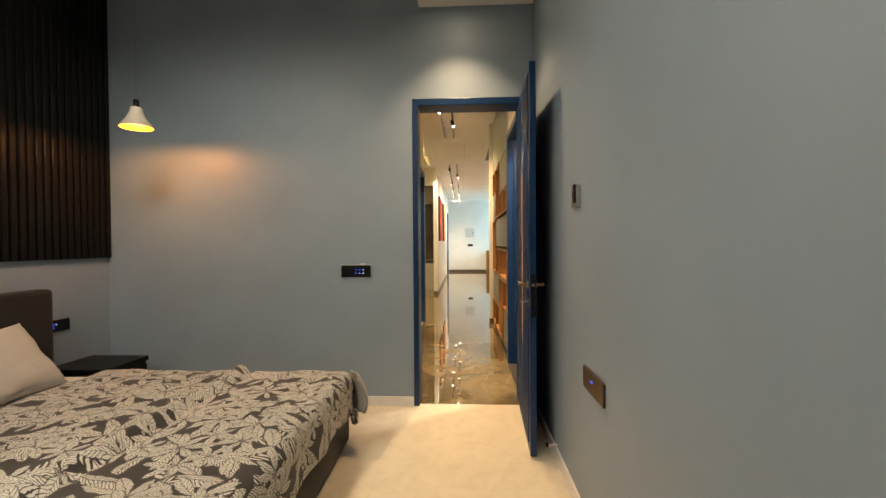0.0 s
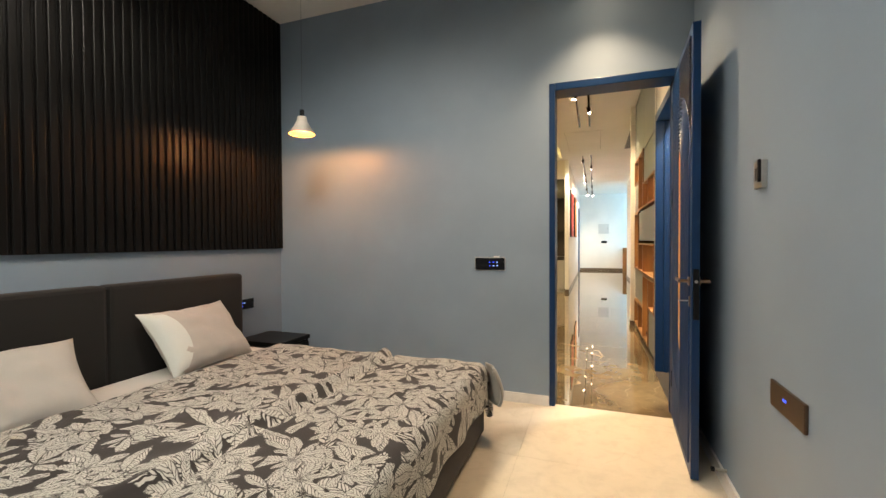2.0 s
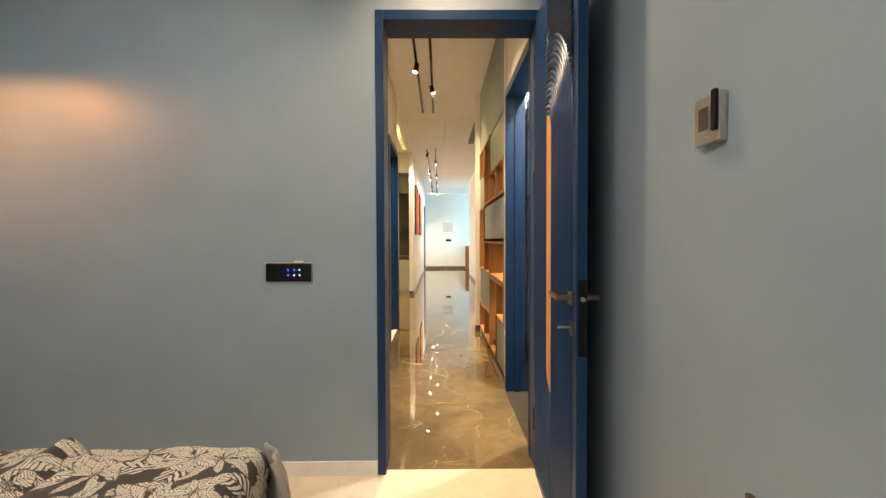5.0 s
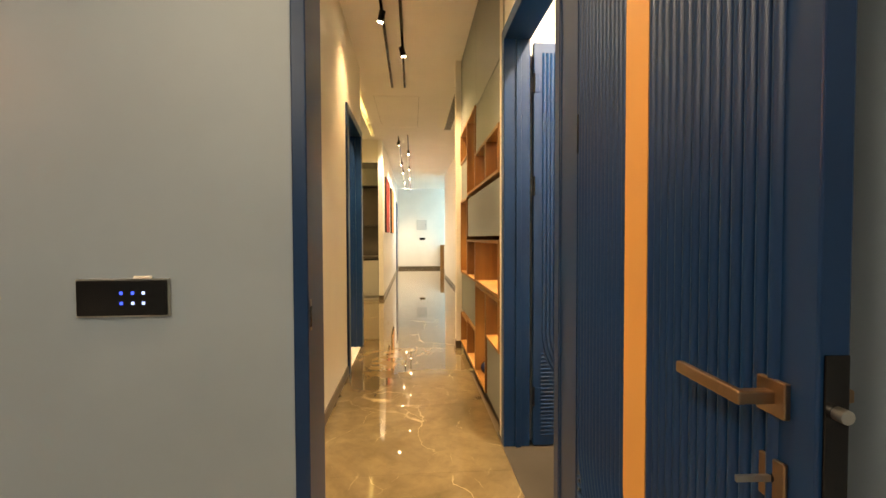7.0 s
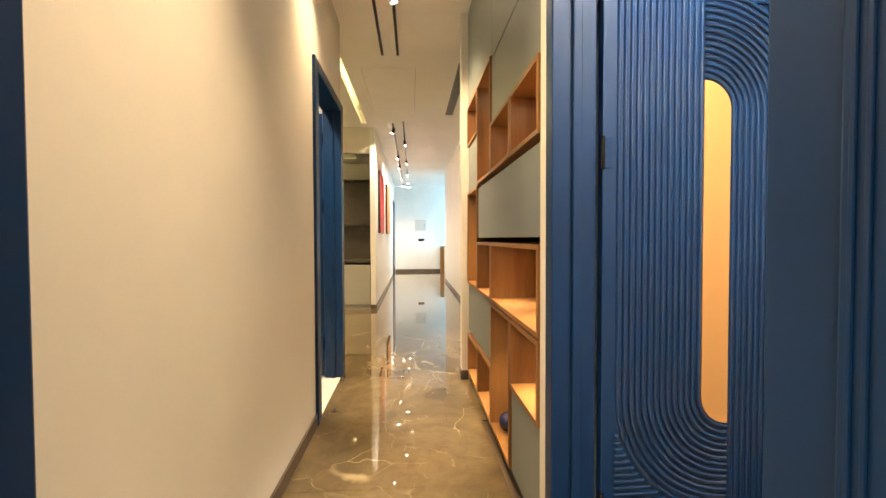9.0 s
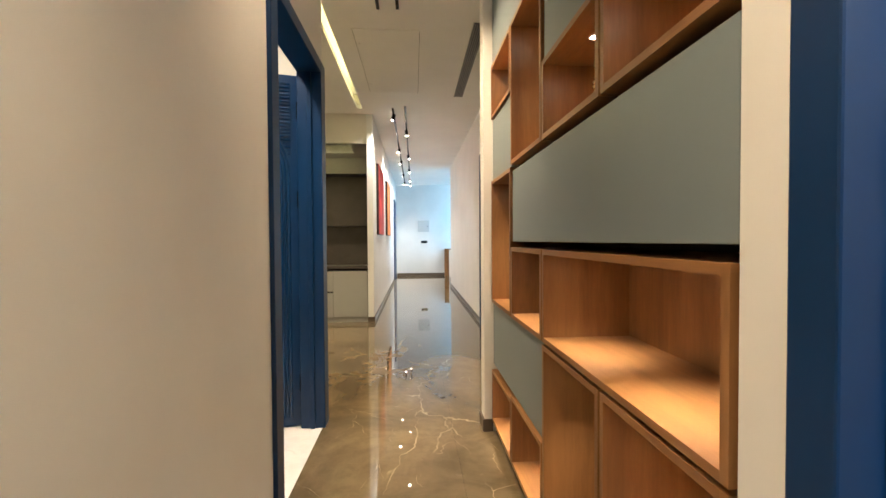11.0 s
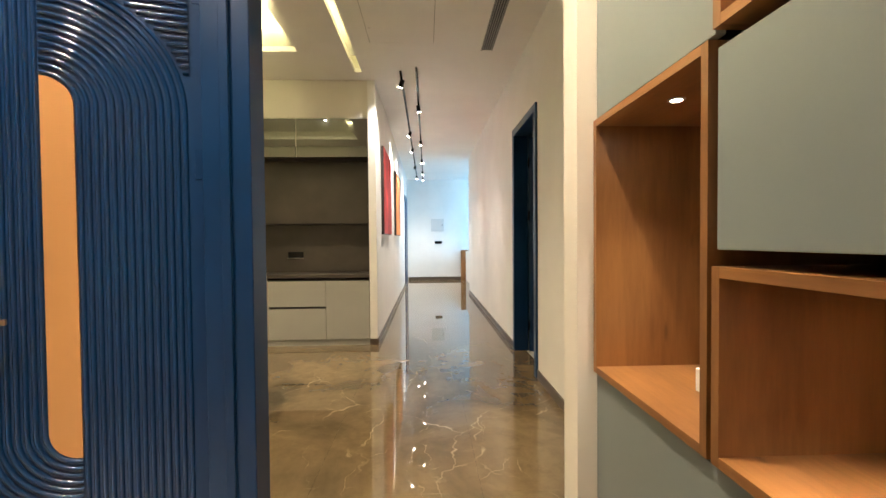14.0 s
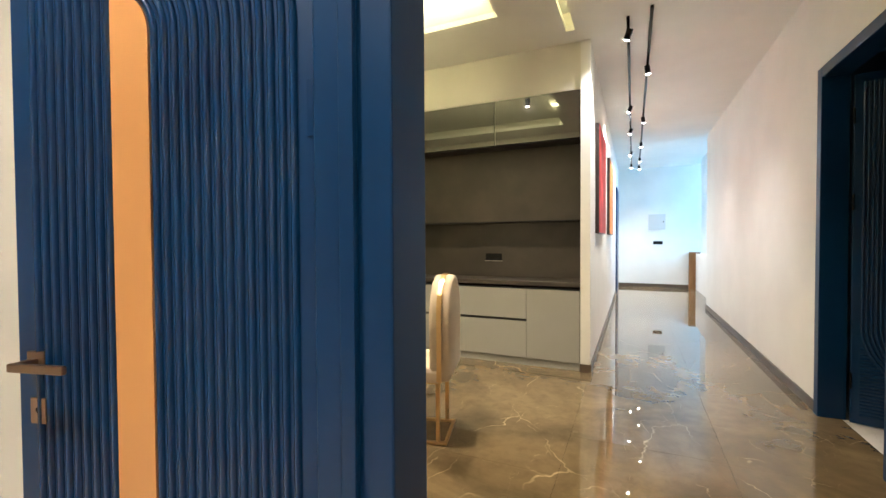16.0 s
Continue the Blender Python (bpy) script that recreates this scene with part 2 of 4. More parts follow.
M_SMOKE = paint("smoked_lacquer", (0.010, 0.0088, 0.0075), 0.11, 0.1, 300, 0.0, 1.0)
M_SMOKE.node_tree.nodes["Principled BSDF"].inputs["Coat Roughness"].default_value = 0.01
M_SMOKE.node_tree.nodes["Principled BSDF"].inputs["Coat IOR"].default_value = 2.3
M_TAUPE = paint("taupe_stone", (0.056, 0.048, 0.039), 0.35, 0.25, 30, 0.05)
M_BLACK = paint("black_plastic", (0.006, 0.006, 0.007), 0.2, 0.1, 300, 0.02)
M_BLACK.node_tree.nodes["Principled BSDF"].inputs["Specular IOR Level"].default_value = 0.3
M_SKIRT = paint("brown_skirting", (0.10, 0.075, 0.055), 0.35, 0.2)
M_WOOD = wood("honey_veneer", (0.140, 0.060, 0.018), (0.375, 0.178, 0.053), "z")
M_WOODY = wood("honey_veneer_along", (0.140, 0.060, 0.018), (0.375, 0.178, 0.053), "y")
M_BEDFLOOR = marble("cream_marble", (0.68, 0.605, 0.48), (0.73, 0.655, 0.535), (0.48, 0.38, 0.26), 0.30, 0.16, 1.0, 0.0)
M_HALLFLOOR = marble("brown_marble", (0.099, 0.073, 0.0385), (0.222, 0.164, 0.087), (0.54, 0.42, 0.25), 0.66, 0.0, 1.0, 0.0)
M_HALLFLOOR.node_tree.nodes["Principled BSDF"].inputs["Specular IOR Level"].default_value = 0.8
M_WHITEFLOOR = marble("white_marble", (0.75, 0.74, 0.72), (0.8, 0.79, 0.77), (0.5, 0.5, 0.5), 0.3, 0.15)
M_GROUT = paint("dark_grout", (0.11, 0.08, 0.05), 0.7, 0.1)
M_HEAD = fabric("charcoal_fabric", (0.0078, 0.0072, 0.0072), 700, 0.12, 0.9, 0.08)
M_BASE = fabric("brown_upholstery", (0.038, 0.031, 0.027), 700, 0.12, 0.9, 0.1)
M_PILLOW = fabric("white_cotton", (0.50, 0.475, 0.44), 500, 0.05)
M_FLAP = fabric("bleached_cotton", (0.70, 0.73, 0.70), 500, 0.05)
M_SHEET = fabric("white_sheet", (0.66, 0.63, 0.59), 500, 0.05)
M_DUVET = leaf_print("leaf_printed_cotton", (0.030, 0.027, 0.0265), (0.64, 0.63, 0.585))
M_LINING = fabric("grey_cotton_lining", (0.27, 0.26, 0.24), 500, 0.1)
M_CREAMFAB = fabric("cream_velvet", (0.62, 0.52, 0.40), 500, 0.08)
M_BRASS = metal("brushed_brass", (0.62, 0.42, 0.20), 0.3)
M_BRONZE = metal("satin_bronze", (0.36, 0.24, 0.16), 0.32)
M_DARKBRONZE = metal("dark_bronze", (0.17, 0.12, 0.09), 0.3)
M_STEEL = metal("steel", (0.6, 0.58, 0.55), 0.3)
M_BULB = glow("lamp_face", (1.0, 0.82, 0.58), 90)
M_LED = glow("blue_led", (0.02, 0.07, 1.0), 1.3)
M_LEDW = glow("white_led", (0.30, 0.45, 1.0), 1.2)
# the bulb's amber glow is put into this lining colour
M_SHADE_IN = paint("lamp_lining_glow", (0.55, 0.22, 0.04), 0.5, 0.03)
M_LAMPW = paint("lamp_enamel", (0.62, 0.58, 0.52), 0.5, 0.03)
M_RED = paint("red_canvas", (0.62, 0.06, 0.055), 0.7, 0.35, 60, 0.6)
M_ORANGE = paint("orange_canvas", (0.60, 0.22, 0.05), 0.7, 0.35, 60, 0.6)
M_FRAME = paint("dark_picture_frame", (0.03, 0.02, 0.018), 0.4, 0.2)
M_GLASS, _nt, _b = shader("window_glass")
_b.inputs["Transmission Weight"].default_value = 1.0
_b.inputs["Roughness"].default_value = 0.0


# ---- building helpers ----
def part(name, bm, material, parent=None, label="", smooth=False):
    me = bpy.data.meshes.new(name)
    bmesh.ops.recalc_face_normals(bm, faces=bm.faces)
    bm.to_mesh(me)
    bm.free()
    for mat in material if isinstance(material, (list, tuple)) else [material]:
        me.materials.append(mat)
    if smooth:
        for p in me.polygons:
            p.use_smooth = True
    ob = new(name, me)
    if parent is not None:
        ob.parent = parent
    if label:
        ob["label"] = label
    return ob


def add_box(bm, x0, x1, y0, y1, z0, z1, bevel=0.0, m=None, index=0):
    before = set(bm.faces)
    r = bmesh.ops.create_cube(bm, size=1.0)
    vs = r["verts"]
    for v in vs:
        v.co = Vector(((x0 + x1) / 2 + v.co.x * (x1 - x0), (y0 + y1) / 2 + v.co.y * (y1 - y0), (z0 + z1) / 2 + v.co.z * (z1 - z0)))
    if bevel:
        es = list({e for v in vs for e in v.link_edges})
        r = bmesh.ops.bevel(bm, geom=es, offset=bevel, segments=2, affect="EDGES", profile=0.5)
    fresh = [f for f in bm.faces if f not in before]
    for f in fresh:
        f.material_index = index
    if m is not None:
        bmesh.ops.transform(bm, matrix=m, verts=list({v for f in fresh for v in f.verts}))


def box(name, x0, x1, y0, y1, z0, z1, material, parent=None, label="", bevel=0.0):
    bm = bmesh.new()
    add_box(bm, x0, x1, y0, y1, z0, z1, bevel)
    return part(name, bm, material, parent, label)


def boxes(name, spans, material, parent=None, label="", bevel=0.0):
    bm = bmesh.new()
    for s in spans:
        add_box(bm, *s, bevel)
    return part(name, bm, material, parent, label)


def add_cyl(bm, p, q, r0, r1=None, segments=16):
    p, q = Vector(p), Vector(q)
    before = set(bm.verts)
    bmesh.ops.create_cone(bm, cap_ends=True, segments=segments, radius1=r0, radius2=r0 if r1 is None else r1, depth=(q - p).length)
    vs = [v for v in bm.verts if v not in before]
    turn = (q - p).to_track_quat("Z", "Y").to_matrix().to_4x4()
    bmesh.ops.transform(bm, matrix=Matrix.Translation((p + q) / 2) @ turn, verts=vs)


def cyl(name, p, q, r0, material, parent=None, label="", r1=None, segments=16):
    bm = bmesh.new()
    add_cyl(bm, p, q, r0, r1, segments)
    return part(name, bm, material, parent, label)


def lathe(bm, profile, centre=(0, 0, 0), segments=28, index=0):
    rings = []
    for r, z in profile:
        rings.append([bm.verts.new((centre[0] + r * math.cos(a), centre[1] + r * math.sin(a), centre[2] + z)) for a in (2 * math.pi * i / segments for i in range(segments))])
    for a, b in zip(rings, rings[1:]):
        for i in range(segments):
            j = (i + 1) % segments
            bm.faces.new((a[i], a[j], b[j], b[i])).material_index = index


def thing(name, label, category, where=(0, 0, 0), group="", kind=""):
    e = new(name)
    e.location = where
    e.empty_display_size = 0.1
    return tagged(e, label, category, group, kind)


def structure(ob, label, category):
    return tagged(ob, label, category, kind="structure")


# ---- plan ----
BX0, BX1 = -2.66, 0.785          # bedroom walls
BY0, NY0, NY1 = -1.6, 4.015, 4.20  # bedroom back wall, door wall
BZ = 3.31
HZ = 3.18                        # hall ceiling
LX = -0.415                      # hall wall with the pictures
SX = 0.72                        # shelf front
RX = 1.19                        # hall wall past the shelf
ENDY = 19.4
DINY = 11.2                      # sideboard front
DINX = -6.0
T = 0.12
DOOR_H = 2.42

# ---- floors (slabs) ----
structure(box("floor_bedroom", BX0 - T, BX1 + T, BY0 - T, 4.06, -0.15, -0.012, M_GROUT), "bed of the cream marble bedroom floor", "floor")
structure(box("floor_hall", DINX, 4.0, 4.06, ENDY + 1, -0.15, -0.012, M_GROUT), "bed of the brown marble hall floor", "floor")

# ---- bedroom shell ----
FX0, FX1 = -0.16, 0.725
structure(boxes("wall_north", [(BX0, FX0 + 0.02, NY0, NY1, -0.01, BZ + 0.1), (FX0 + 0.02, FX1 - 0.02, NY0, NY1, DOOR_H - 0.02, BZ + 0.1), (FX1 - 0.02, BX1 + T, NY0, NY1, -0.01, BZ + 0.1)], M_BEDWALL), "grey-blue painted bedroom wall with a doorway", "wall")
structure(box("wall_east", BX1, BX1 + T, BY0, NY0 - 0.002, -0.01, BZ + 0.1, M_BEDWALL), "plain grey-blue painted bedroom wall", "wall")
structure(box("wall_west", BX0 - T, BX0, BY0, NY1, -0.01, BZ + 0.1, M_BEDWALL), "grey-blue painted wall behind the bed", "wall")
structure(box("wall_south", BX0 - T, BX1 + T, BY0 - T, BY0, -0.01, BZ + 0.1, M_BEDWALL), "plain grey-blue painted bedroom wall", "wall")
structure(boxes("ceiling_bedroom", [(BX0 - T, BX1 + T, BY0 - T, NY0, BZ, BZ + 0.1)], M_WHITE), "white painted bedroom ceiling", "ceiling")
structure(boxes("ceiling_soffit", [(-0.10, BX1 - 0.002, 2.6, NY0 - 0.002, 3.13, BZ - 0.002)], M_WHITE), "lowered white ceiling box over the doorway", "ceiling")
structure(boxes("baseboard", [(BX0 + 0.002, FX0 - 0.002, NY0 - 0.014, NY0 - 0.001, 0.0, 0.075)], M_WHITEFLOOR), "white marble skirting along the bedroom wall", "baseboard")
structure(boxes("baseboard", [(BX1 - 0.014, BX1 - 0.001, BY0, NY0 - 0.03, 0.0, 0.075)], M_WHITEFLOOR), "white marble skirting along the bedroom wall", "baseboard")

# ---- hall shell ----
LD0, LD1 = 6.595, 7.685            # outer edges of the casing of the door on the picture side
RD0, RD1 = 4.215, 5.27            # casing of the bathroom door
DH2 = 2.44
TL = 0.13                        # thickness of the hall walls that hold doors
structure(boxes("wall_hall_west", [(LX - TL, LX, NY1, LD0 + 0.02, -0.01, HZ + 0.1), (LX - TL, LX, LD0 + 0.02, LD1 - 0.02, DH2 - 0.02, HZ + 0.1)], M_CREAM), "cream painted hall wall with a doorway", "wall")
structure(boxes("wall_hall_pictures", [(-0.505, LX, DINY, ENDY, -0.01, HZ + 0.1)], M_WHITE), "white painted hall wall hung with two pictures", "wall")
structure(boxes("wall_bath", [(0.72, 0.72 + TL, NY1, RD0 + 0.02, -0.01, HZ + 0.1), (0.72, 0.72 + TL, RD0 + 0.02, RD1 - 0.02, DH2 - 0.02, HZ + 0.1)], M_CREAM), "cream painted hall wall with the bathroom doorway", "wall")
structure(boxes("wall_pier", [(0.66, RX + T, 7.434, 7.56, -0.01, HZ)], M_CREAM), "cream painted pier at the end of the shelves", "wall")
R1A, R1B = 8.0, 8.92
R2A, R2B = 9.88, 10.90
structure(boxes("wall_hall_east", [(RX, RX + T, 7.561, R1A + 0.02, -0.01, HZ + 0.1), (RX, RX + T, R1A + 0.02, R1B - 0.02, DH2 + 0.04, HZ + 0.1), (RX, RX + T, R1B - 0.02, R2A + 0.02, -0.01, HZ + 0.1), (RX, RX + T, R2A + 0.02, R2B - 0.02, DH2 + 0.04, HZ + 0.1), (RX, RX + T, R2B - 0.02, 16.0, -0.01, HZ + 0.1)], M_WHITE), "white painted hall wall with two doorways", "wall")
structure(box("wall_end", LX - 0.2, 4.0, ENDY, ENDY + T, -0.01, HZ + 0.1, M_WHITE), "white painted wall closing the hall", "wall")
structure(boxes("ceiling_hall", [(-0.53, RX + T, NY1, 16.0, HZ, HZ + 0.12), (-0.53, 4.0, 16.0, ENDY + T, HZ, HZ + 0.12)], M_WHITE), "white painted hall ceiling", "ceiling")
# dining room, left room, bathroom and far bay: plain closing shells
DTX, DTY0, DTY1 = -1.10, 8.3, 10.45   # tray recess in the dining ceiling
SLOT = (-0.61, -0.53)
structure(boxes("ceiling_dining", [(DTX, SLOT[0], 7.73, DINY, HZ, HZ + 0.05), (DINX, DTX, DTY1, DINY, HZ, HZ + 0.05), (DINX, DTX, 7.73, DTY0, HZ, HZ + 0.05), (DINX, -0.53, 7.5, DINY + 0.5, HZ + 0.30, HZ + 0.36), (SLOT[0], SLOT[1], 10.96, DINY, HZ, HZ + 0.05), (SLOT[1] - 0.005, SLOT[1], 7.63, DINY, HZ + 0.12, HZ + 0.3)], M_WHITE), "white dining ceiling with a lit tray and a light slot", "ceiling")
structure(boxes("wall_over_sideboard", [(DINX, -0.505, DINY + 0.02, DINY + 0.75, 2.735, HZ + 0.3)], M_CREAM), "cream painted wall above the sideboard", "wall")
structure(boxes("wall_dining", [(DINX - T, DINX, 7.4, DINY + 0.75, -0.01, HZ + 0.4), (DINX, -0.505, DINY + 0.63, DINY + 0.75, -0.01, 2.735), (DINX, LX - TL, 7.66, 7.684, -0.01, HZ + 0.4), (LX - TL, LX, LD1 - 0.02, LD1, DH2, HZ + 0.4)], M_CREAM), "cream painted dining room walls", "wall")
structure(boxes("wall_left_room", [(-3.2, -3.08, 4.2, 7.66, -0.01, 3.3), (-3.2, LX - TL, 4.2, 4.32, -0.01, 3.3), (-3.08, LX - TL, 7.65, 7.659, -0.01, 3.3), (-3.2, LX - TL, 4.2, 7.659, HZ + 0.02, 3.3)], M_CREAM), "cream painted walls of the room off the hall", "wall")
structure(boxes("wall_bathroom", [(2.6, 2.72, 4.2, 5.5, -0.01, 3.3), (0.85, 2.6, 4.2, 4.22, -0.01, 3.3), (1.1, 2.72, 5.37, 5.47, -0.01, 3.3), (0.85, 2.72, 4.2, 5.5, 2.9, 3.0)], M_CREAM), "cream walls of the small bathroom", "wall")
structure(boxes("wall_shelf_back", [(1.09, 1.31, 5.47, 7.434, -0.01, HZ + 0.1), (0.715, 1.1, 5.271, 5.362, -0.01, HZ)], M_CREAM), "cream wall behind the shelves", "wall")
structure(boxes("wall_dark_rooms", [(3.0, 3.1, 7.6, 12.0, -0.01, 3.3), (RX + T, 3.1, 7.48, 7.6, -0.01, 3.3), (RX + T, 3.1, 11.9, 12.0, -0.01, 3.3), (RX + T, 3.1, 9.3, 9.4, -0.01, 3.3), (RX + T, 3.1, 7.6, 12.0, 2.9, 3.0)], M_BEDWALL), "walls of the unlit rooms off the hall", "wall")
structure(boxes("wall_bay", [(RX + T, 3.2, 15.9, 16.0, -0.01, HZ + 0.1), (3.08, 3.2, 16.0, ENDY, -0.01, 0.9), (3.08, 3.2, 16.0, ENDY, 2.9, HZ + 0.1), (3.08, 3.2, 16.0, 16.3, 0.9, 2.9), (3.08, 3.2, 19.1, ENDY, 0.9, 2.9)], M_WHITE), "white walls of the bay with the window", "wall")
win = structure(thing("window_1", "tall bright window in the bay beyond the hall", "window", (3.14, 17.7, 0.9)), "tall bright window in the bay beyond the hall", "window")
boxes("window_frame", [(-0.03, 0.03, -1.4, -1.34, 0, 2), (-0.03, 0.03, 1.34, 1.4, 0, 2), (-0.03, 0.03, -1.34, 1.34, 0, 0.06), (-0.03, 0.03, -1.34, 1.34, 1.94, 2.0), (-0.03, 0.03, -0.03, 0.03, 0.06, 1.94)], M_WHITE, win)
for ya, yb in ((-1.34, -0.03), (0.03, 1.34)):
    pane = box("pane", -0.004, 0.004, ya, yb, 0.06, 1.94, M_GLASS, win)
    pane.visible_shadow = False
lamp("window_daylight", "AREA", (3.06, 17.7, 1.9), K["day"], DAY, (0.0, 17.6, 1.4), size=(2.6, 1.9))
structure(boxes("baseboard", [(LX, LX + 0.012, NY1, LD0 - 0.003, 0.0, 0.08), (LX, LX + 0.012, DINY - 0.012, 19.38, 0.0, 0.08), (-0.505, LX, DINY - 0.012, DINY - 0.001, 0, 0.08), (RX - 0.012, RX, 8.93, 9.87, 0, 0.08), (RX - 0.012, RX, 10.91, 16.0, 0, 0.08), (0.648, 0.66, 7.422, 7.572, 0, 0.08), (0.66, 0.715, 7.422, 7.433, 0, 0.08), (LX + 0.02, 3.0, ENDY - 0.012, ENDY, 0, 0.10)], M_SKIRT), "dark brown stone skirting in the hall", "baseboard")

# ---- bedroom lights ----
def downlight(x, y, z, energy, angle, colour=WARM, lean=(0, 0), soft=0.03, blend=0.8):
    d = thing("ceiling_downlight", "small round white recessed ceiling downlight, placed out of view", "lamp", (x, y, z), "ceiling downlights")
    bm = bmesh.new()
    lathe(bm, [(0.032, -0.002), (0.036, -0.006), (0.046, -0.006), (0.05, -0.001), (0.05, 0.0)])
    part("trim", bm, M_WHITE, d)
    cyl("lens", (0, 0, -0.003), (0, 0, -0.001), 0.031, M_BULB, d)
    lamp("downlight_lamp", "SPOT", (x, y, z - 0.012), energy, colour, (x + lean[0], y + lean[1], z - 1), radius=soft, angle=angle, blend=blend)


downlight(0.21, 3.65, 3.13, K["bed_door"], 100, (1.0, 0.71, 0.44), (0.0, -0.05), 0.03, 0.8)
# three unseen downlights added to brighten the bedroom; its actual source is unknown
for x, y in ((-1.3, 2.05), (-1.45, 0.5), (-1.2, -0.8)):
    downlight(x, y, BZ, K["bed_fill"] * (0.6 if y < 0 else 1.0), 174, (1.0, 0.92, 0.79), (0, 0), 0.30, 0.6)

# ---- slatted panel ----
panel = tagged(thing("slatted_wall_panel", "black stained fluted wooden panel fixed above the headboard", "wall panel", (BX0, 0, 0)), "black stained fluted wooden panel fixed above the headboard")
box("backing", 0.001, 0.018, -0.6, 4.01, 1.19, BZ - 0.004, M_SLAT, panel)
bm = bmesh.new()
add_box(bm, 0.0181, 0.034, -0.0195, 0.0195, 1.19, BZ - 0.006, 0.006)
me = part("slat", bm, M_SLAT, panel)
me.location.y = 3.988
for i in range(1, 84):
    o = me.copy()
    scene.collection.objects.link(o)
    o.location.y = 3.988 - i * 0.055

# ---- bed ----
BED0, BED1, FOOT = 1.44, 3.38, -0.56
bed = thing("bed", "king-size bed with a charcoal upholstered headboard", "bed", (0, 0, 0))
for ya, yb in ((1.40, 2.405), (2.411, 3.40)):
    box("headboard_panel", BX0 + 0.03, -2.50, ya, yb, 0.05, 1.0, M_HEAD, bed, "charcoal fabric headboard panel", 0.025)
box("base", -2.50, FOOT + 0.055, BED0, BED1, 0.03, 0.30, M_BASE, bed, "charcoal upholstered bed base", 0.012)
for x in (-2.4, FOOT - 0.1):
    for y in (BED0 + 0.1, BED1 - 0.1):
        cyl("foot", (x, y, 0), (x, y, 0.031), 0.03, M_BLACK, bed)
mattress = tagged(box("mattress", -2.495, FOOT - 0.02, BED0 + 0.02, BED1 - 0.02, 0.302, 0.44, M_SHEET, None, "", 0.05), "mattress under a white sheet on the bed", "mattress")


def duvet():
    bm = bmesh.new()
    nx, ny = 110, 120
    x0, x1, y0, y1 = -2.16, FOOT + 0.075, BED0 - 0.05, BED1 + 0.05
    drop = 0.22
    rows = []
    for i in range(nx + 1):
        row = []
        s = x0 + (x1 - x0 + drop) * i / nx
        for j in range(ny + 1):
            w = y0 - 0.2 + (y1 - y0 + 0.4) * j / ny
            x, y, z = s, w, 0.472
            n = noise.fractal(Vector((s * 2.3, w * 2.3, 0.3)), 1.0, 2.0, 4)
            z += 0.012 * n + 0.008 * noise.noise(Vector((s * 6, w * 6, 4)))
            fold = abs(s + 1.21 + 0.03 * noise.noise(Vector((w * 3, 1, 1))))
            z += 0.042 * math.exp(-(fold / 0.034) ** 2) - 0.027 * math.exp(-((s + 1.15 + 0.03 * noise.noise(Vector((w * 3, 1, 1)))) / 0.016) ** 2)
            r = 0.07
            over = s - (x1 - r)
            if over > 0:
                a = min(over / r, math.pi / 2)
                z -= r * (1 - math.cos(a)) + max(0, over - r * math.pi / 2)
                x = x1 - r + r * math.sin(a) + 0.012 * math.sin(w * 14) * min(1, max(0, over - r) / 0.1) + 0.02 * max(0, over - r)
            for sign, lim in ((1, y1 - r), (-1, y0 + r)):
                ov = (w - lim) * sign
                if ov > 0:
                    a = min(ov / r, math.pi / 2)
                    z -= r * (1 - math.cos(a)) + max(0, ov - r * math.pi / 2)
                    y = lim + sign * (r * math.sin(a) + 0.012 * math.sin(s * 13) * min(1, max(0, ov - r) / 0.1))
            z = max(z, 0.13 + 0.03 * noise.noise(Vector((s * 3, w * 3, 0))))
            if s < x0 + 0.03:
                z -= 0.02
            row.append(bm.verts.new((x, y, z)))
        rows.append(row)
    cloth = bm.loops.layers.uv.new("cloth")
    for i in range(nx):
        for j in range(ny):
            f = bm.faces.new((rows[i][j], rows[i][j + 1], rows[i + 1][j + 1], rows[i + 1][j]))
            for lp, (p, q) in zip(f.loops, ((i, j), (i, j + 1), (i + 1, j + 1), (i + 1, j))):
                lp[cloth].uv = ((x1 - x0 + drop) * p / nx, (y1 - y0 + 0.4) * q / ny)
    ob = part("duvet", bm, M_DUVET, None, "", True)
    # lining turned out at the hanging corner
    bm = bmesh.new()
    grid = []
    for i in range(13):
        p = i / 12
        half = 0.085 * (1 - 0.75 * p ** 2.5)
        row = []
        for j in range(13):
            q = 2 * j / 12 - 1
            a = 0.75 + 0.9 * q
            bulge = 0.05 + 0.045 * math.sin(p * 2.4) + 0.008 * math.sin(q * 7 + p * 3)
            row.append(bm.verts.new((x1 - 0.015 + bulge * math.cos(a) + 0.03 * p + half * 0.35 * math.cos(a), y1 - 0.075 + bulge * math.sin(a) * 0.6 + half * q * 0.75 - 0.05 * p, 0.455 - 0.235 * p + 0.02 * q * q * p)))
        grid.append(row)
    for a, c in zip(grid, grid[1:]):
        for j in range(12):
            bm.faces.new((a[j], a[j + 1], c[j + 1], c[j]))
    flap = part("hanging_corner", bm, M_LINING, ob, "plain grey lining showing at the hanging corner", True)
    fold = flap.modifiers.new("thickness", "SOLIDIFY")
    fold.thickness, fold.offset = 0.012, -1
    sol = ob.modifiers.new("thickness", "SOLIDIFY")
    sol.thickness, sol.offset = 0.02, -1
    return tagged(ob, "rumpled duvet printed with white leaves on charcoal, lying on the bed", "duvet")


duvet()


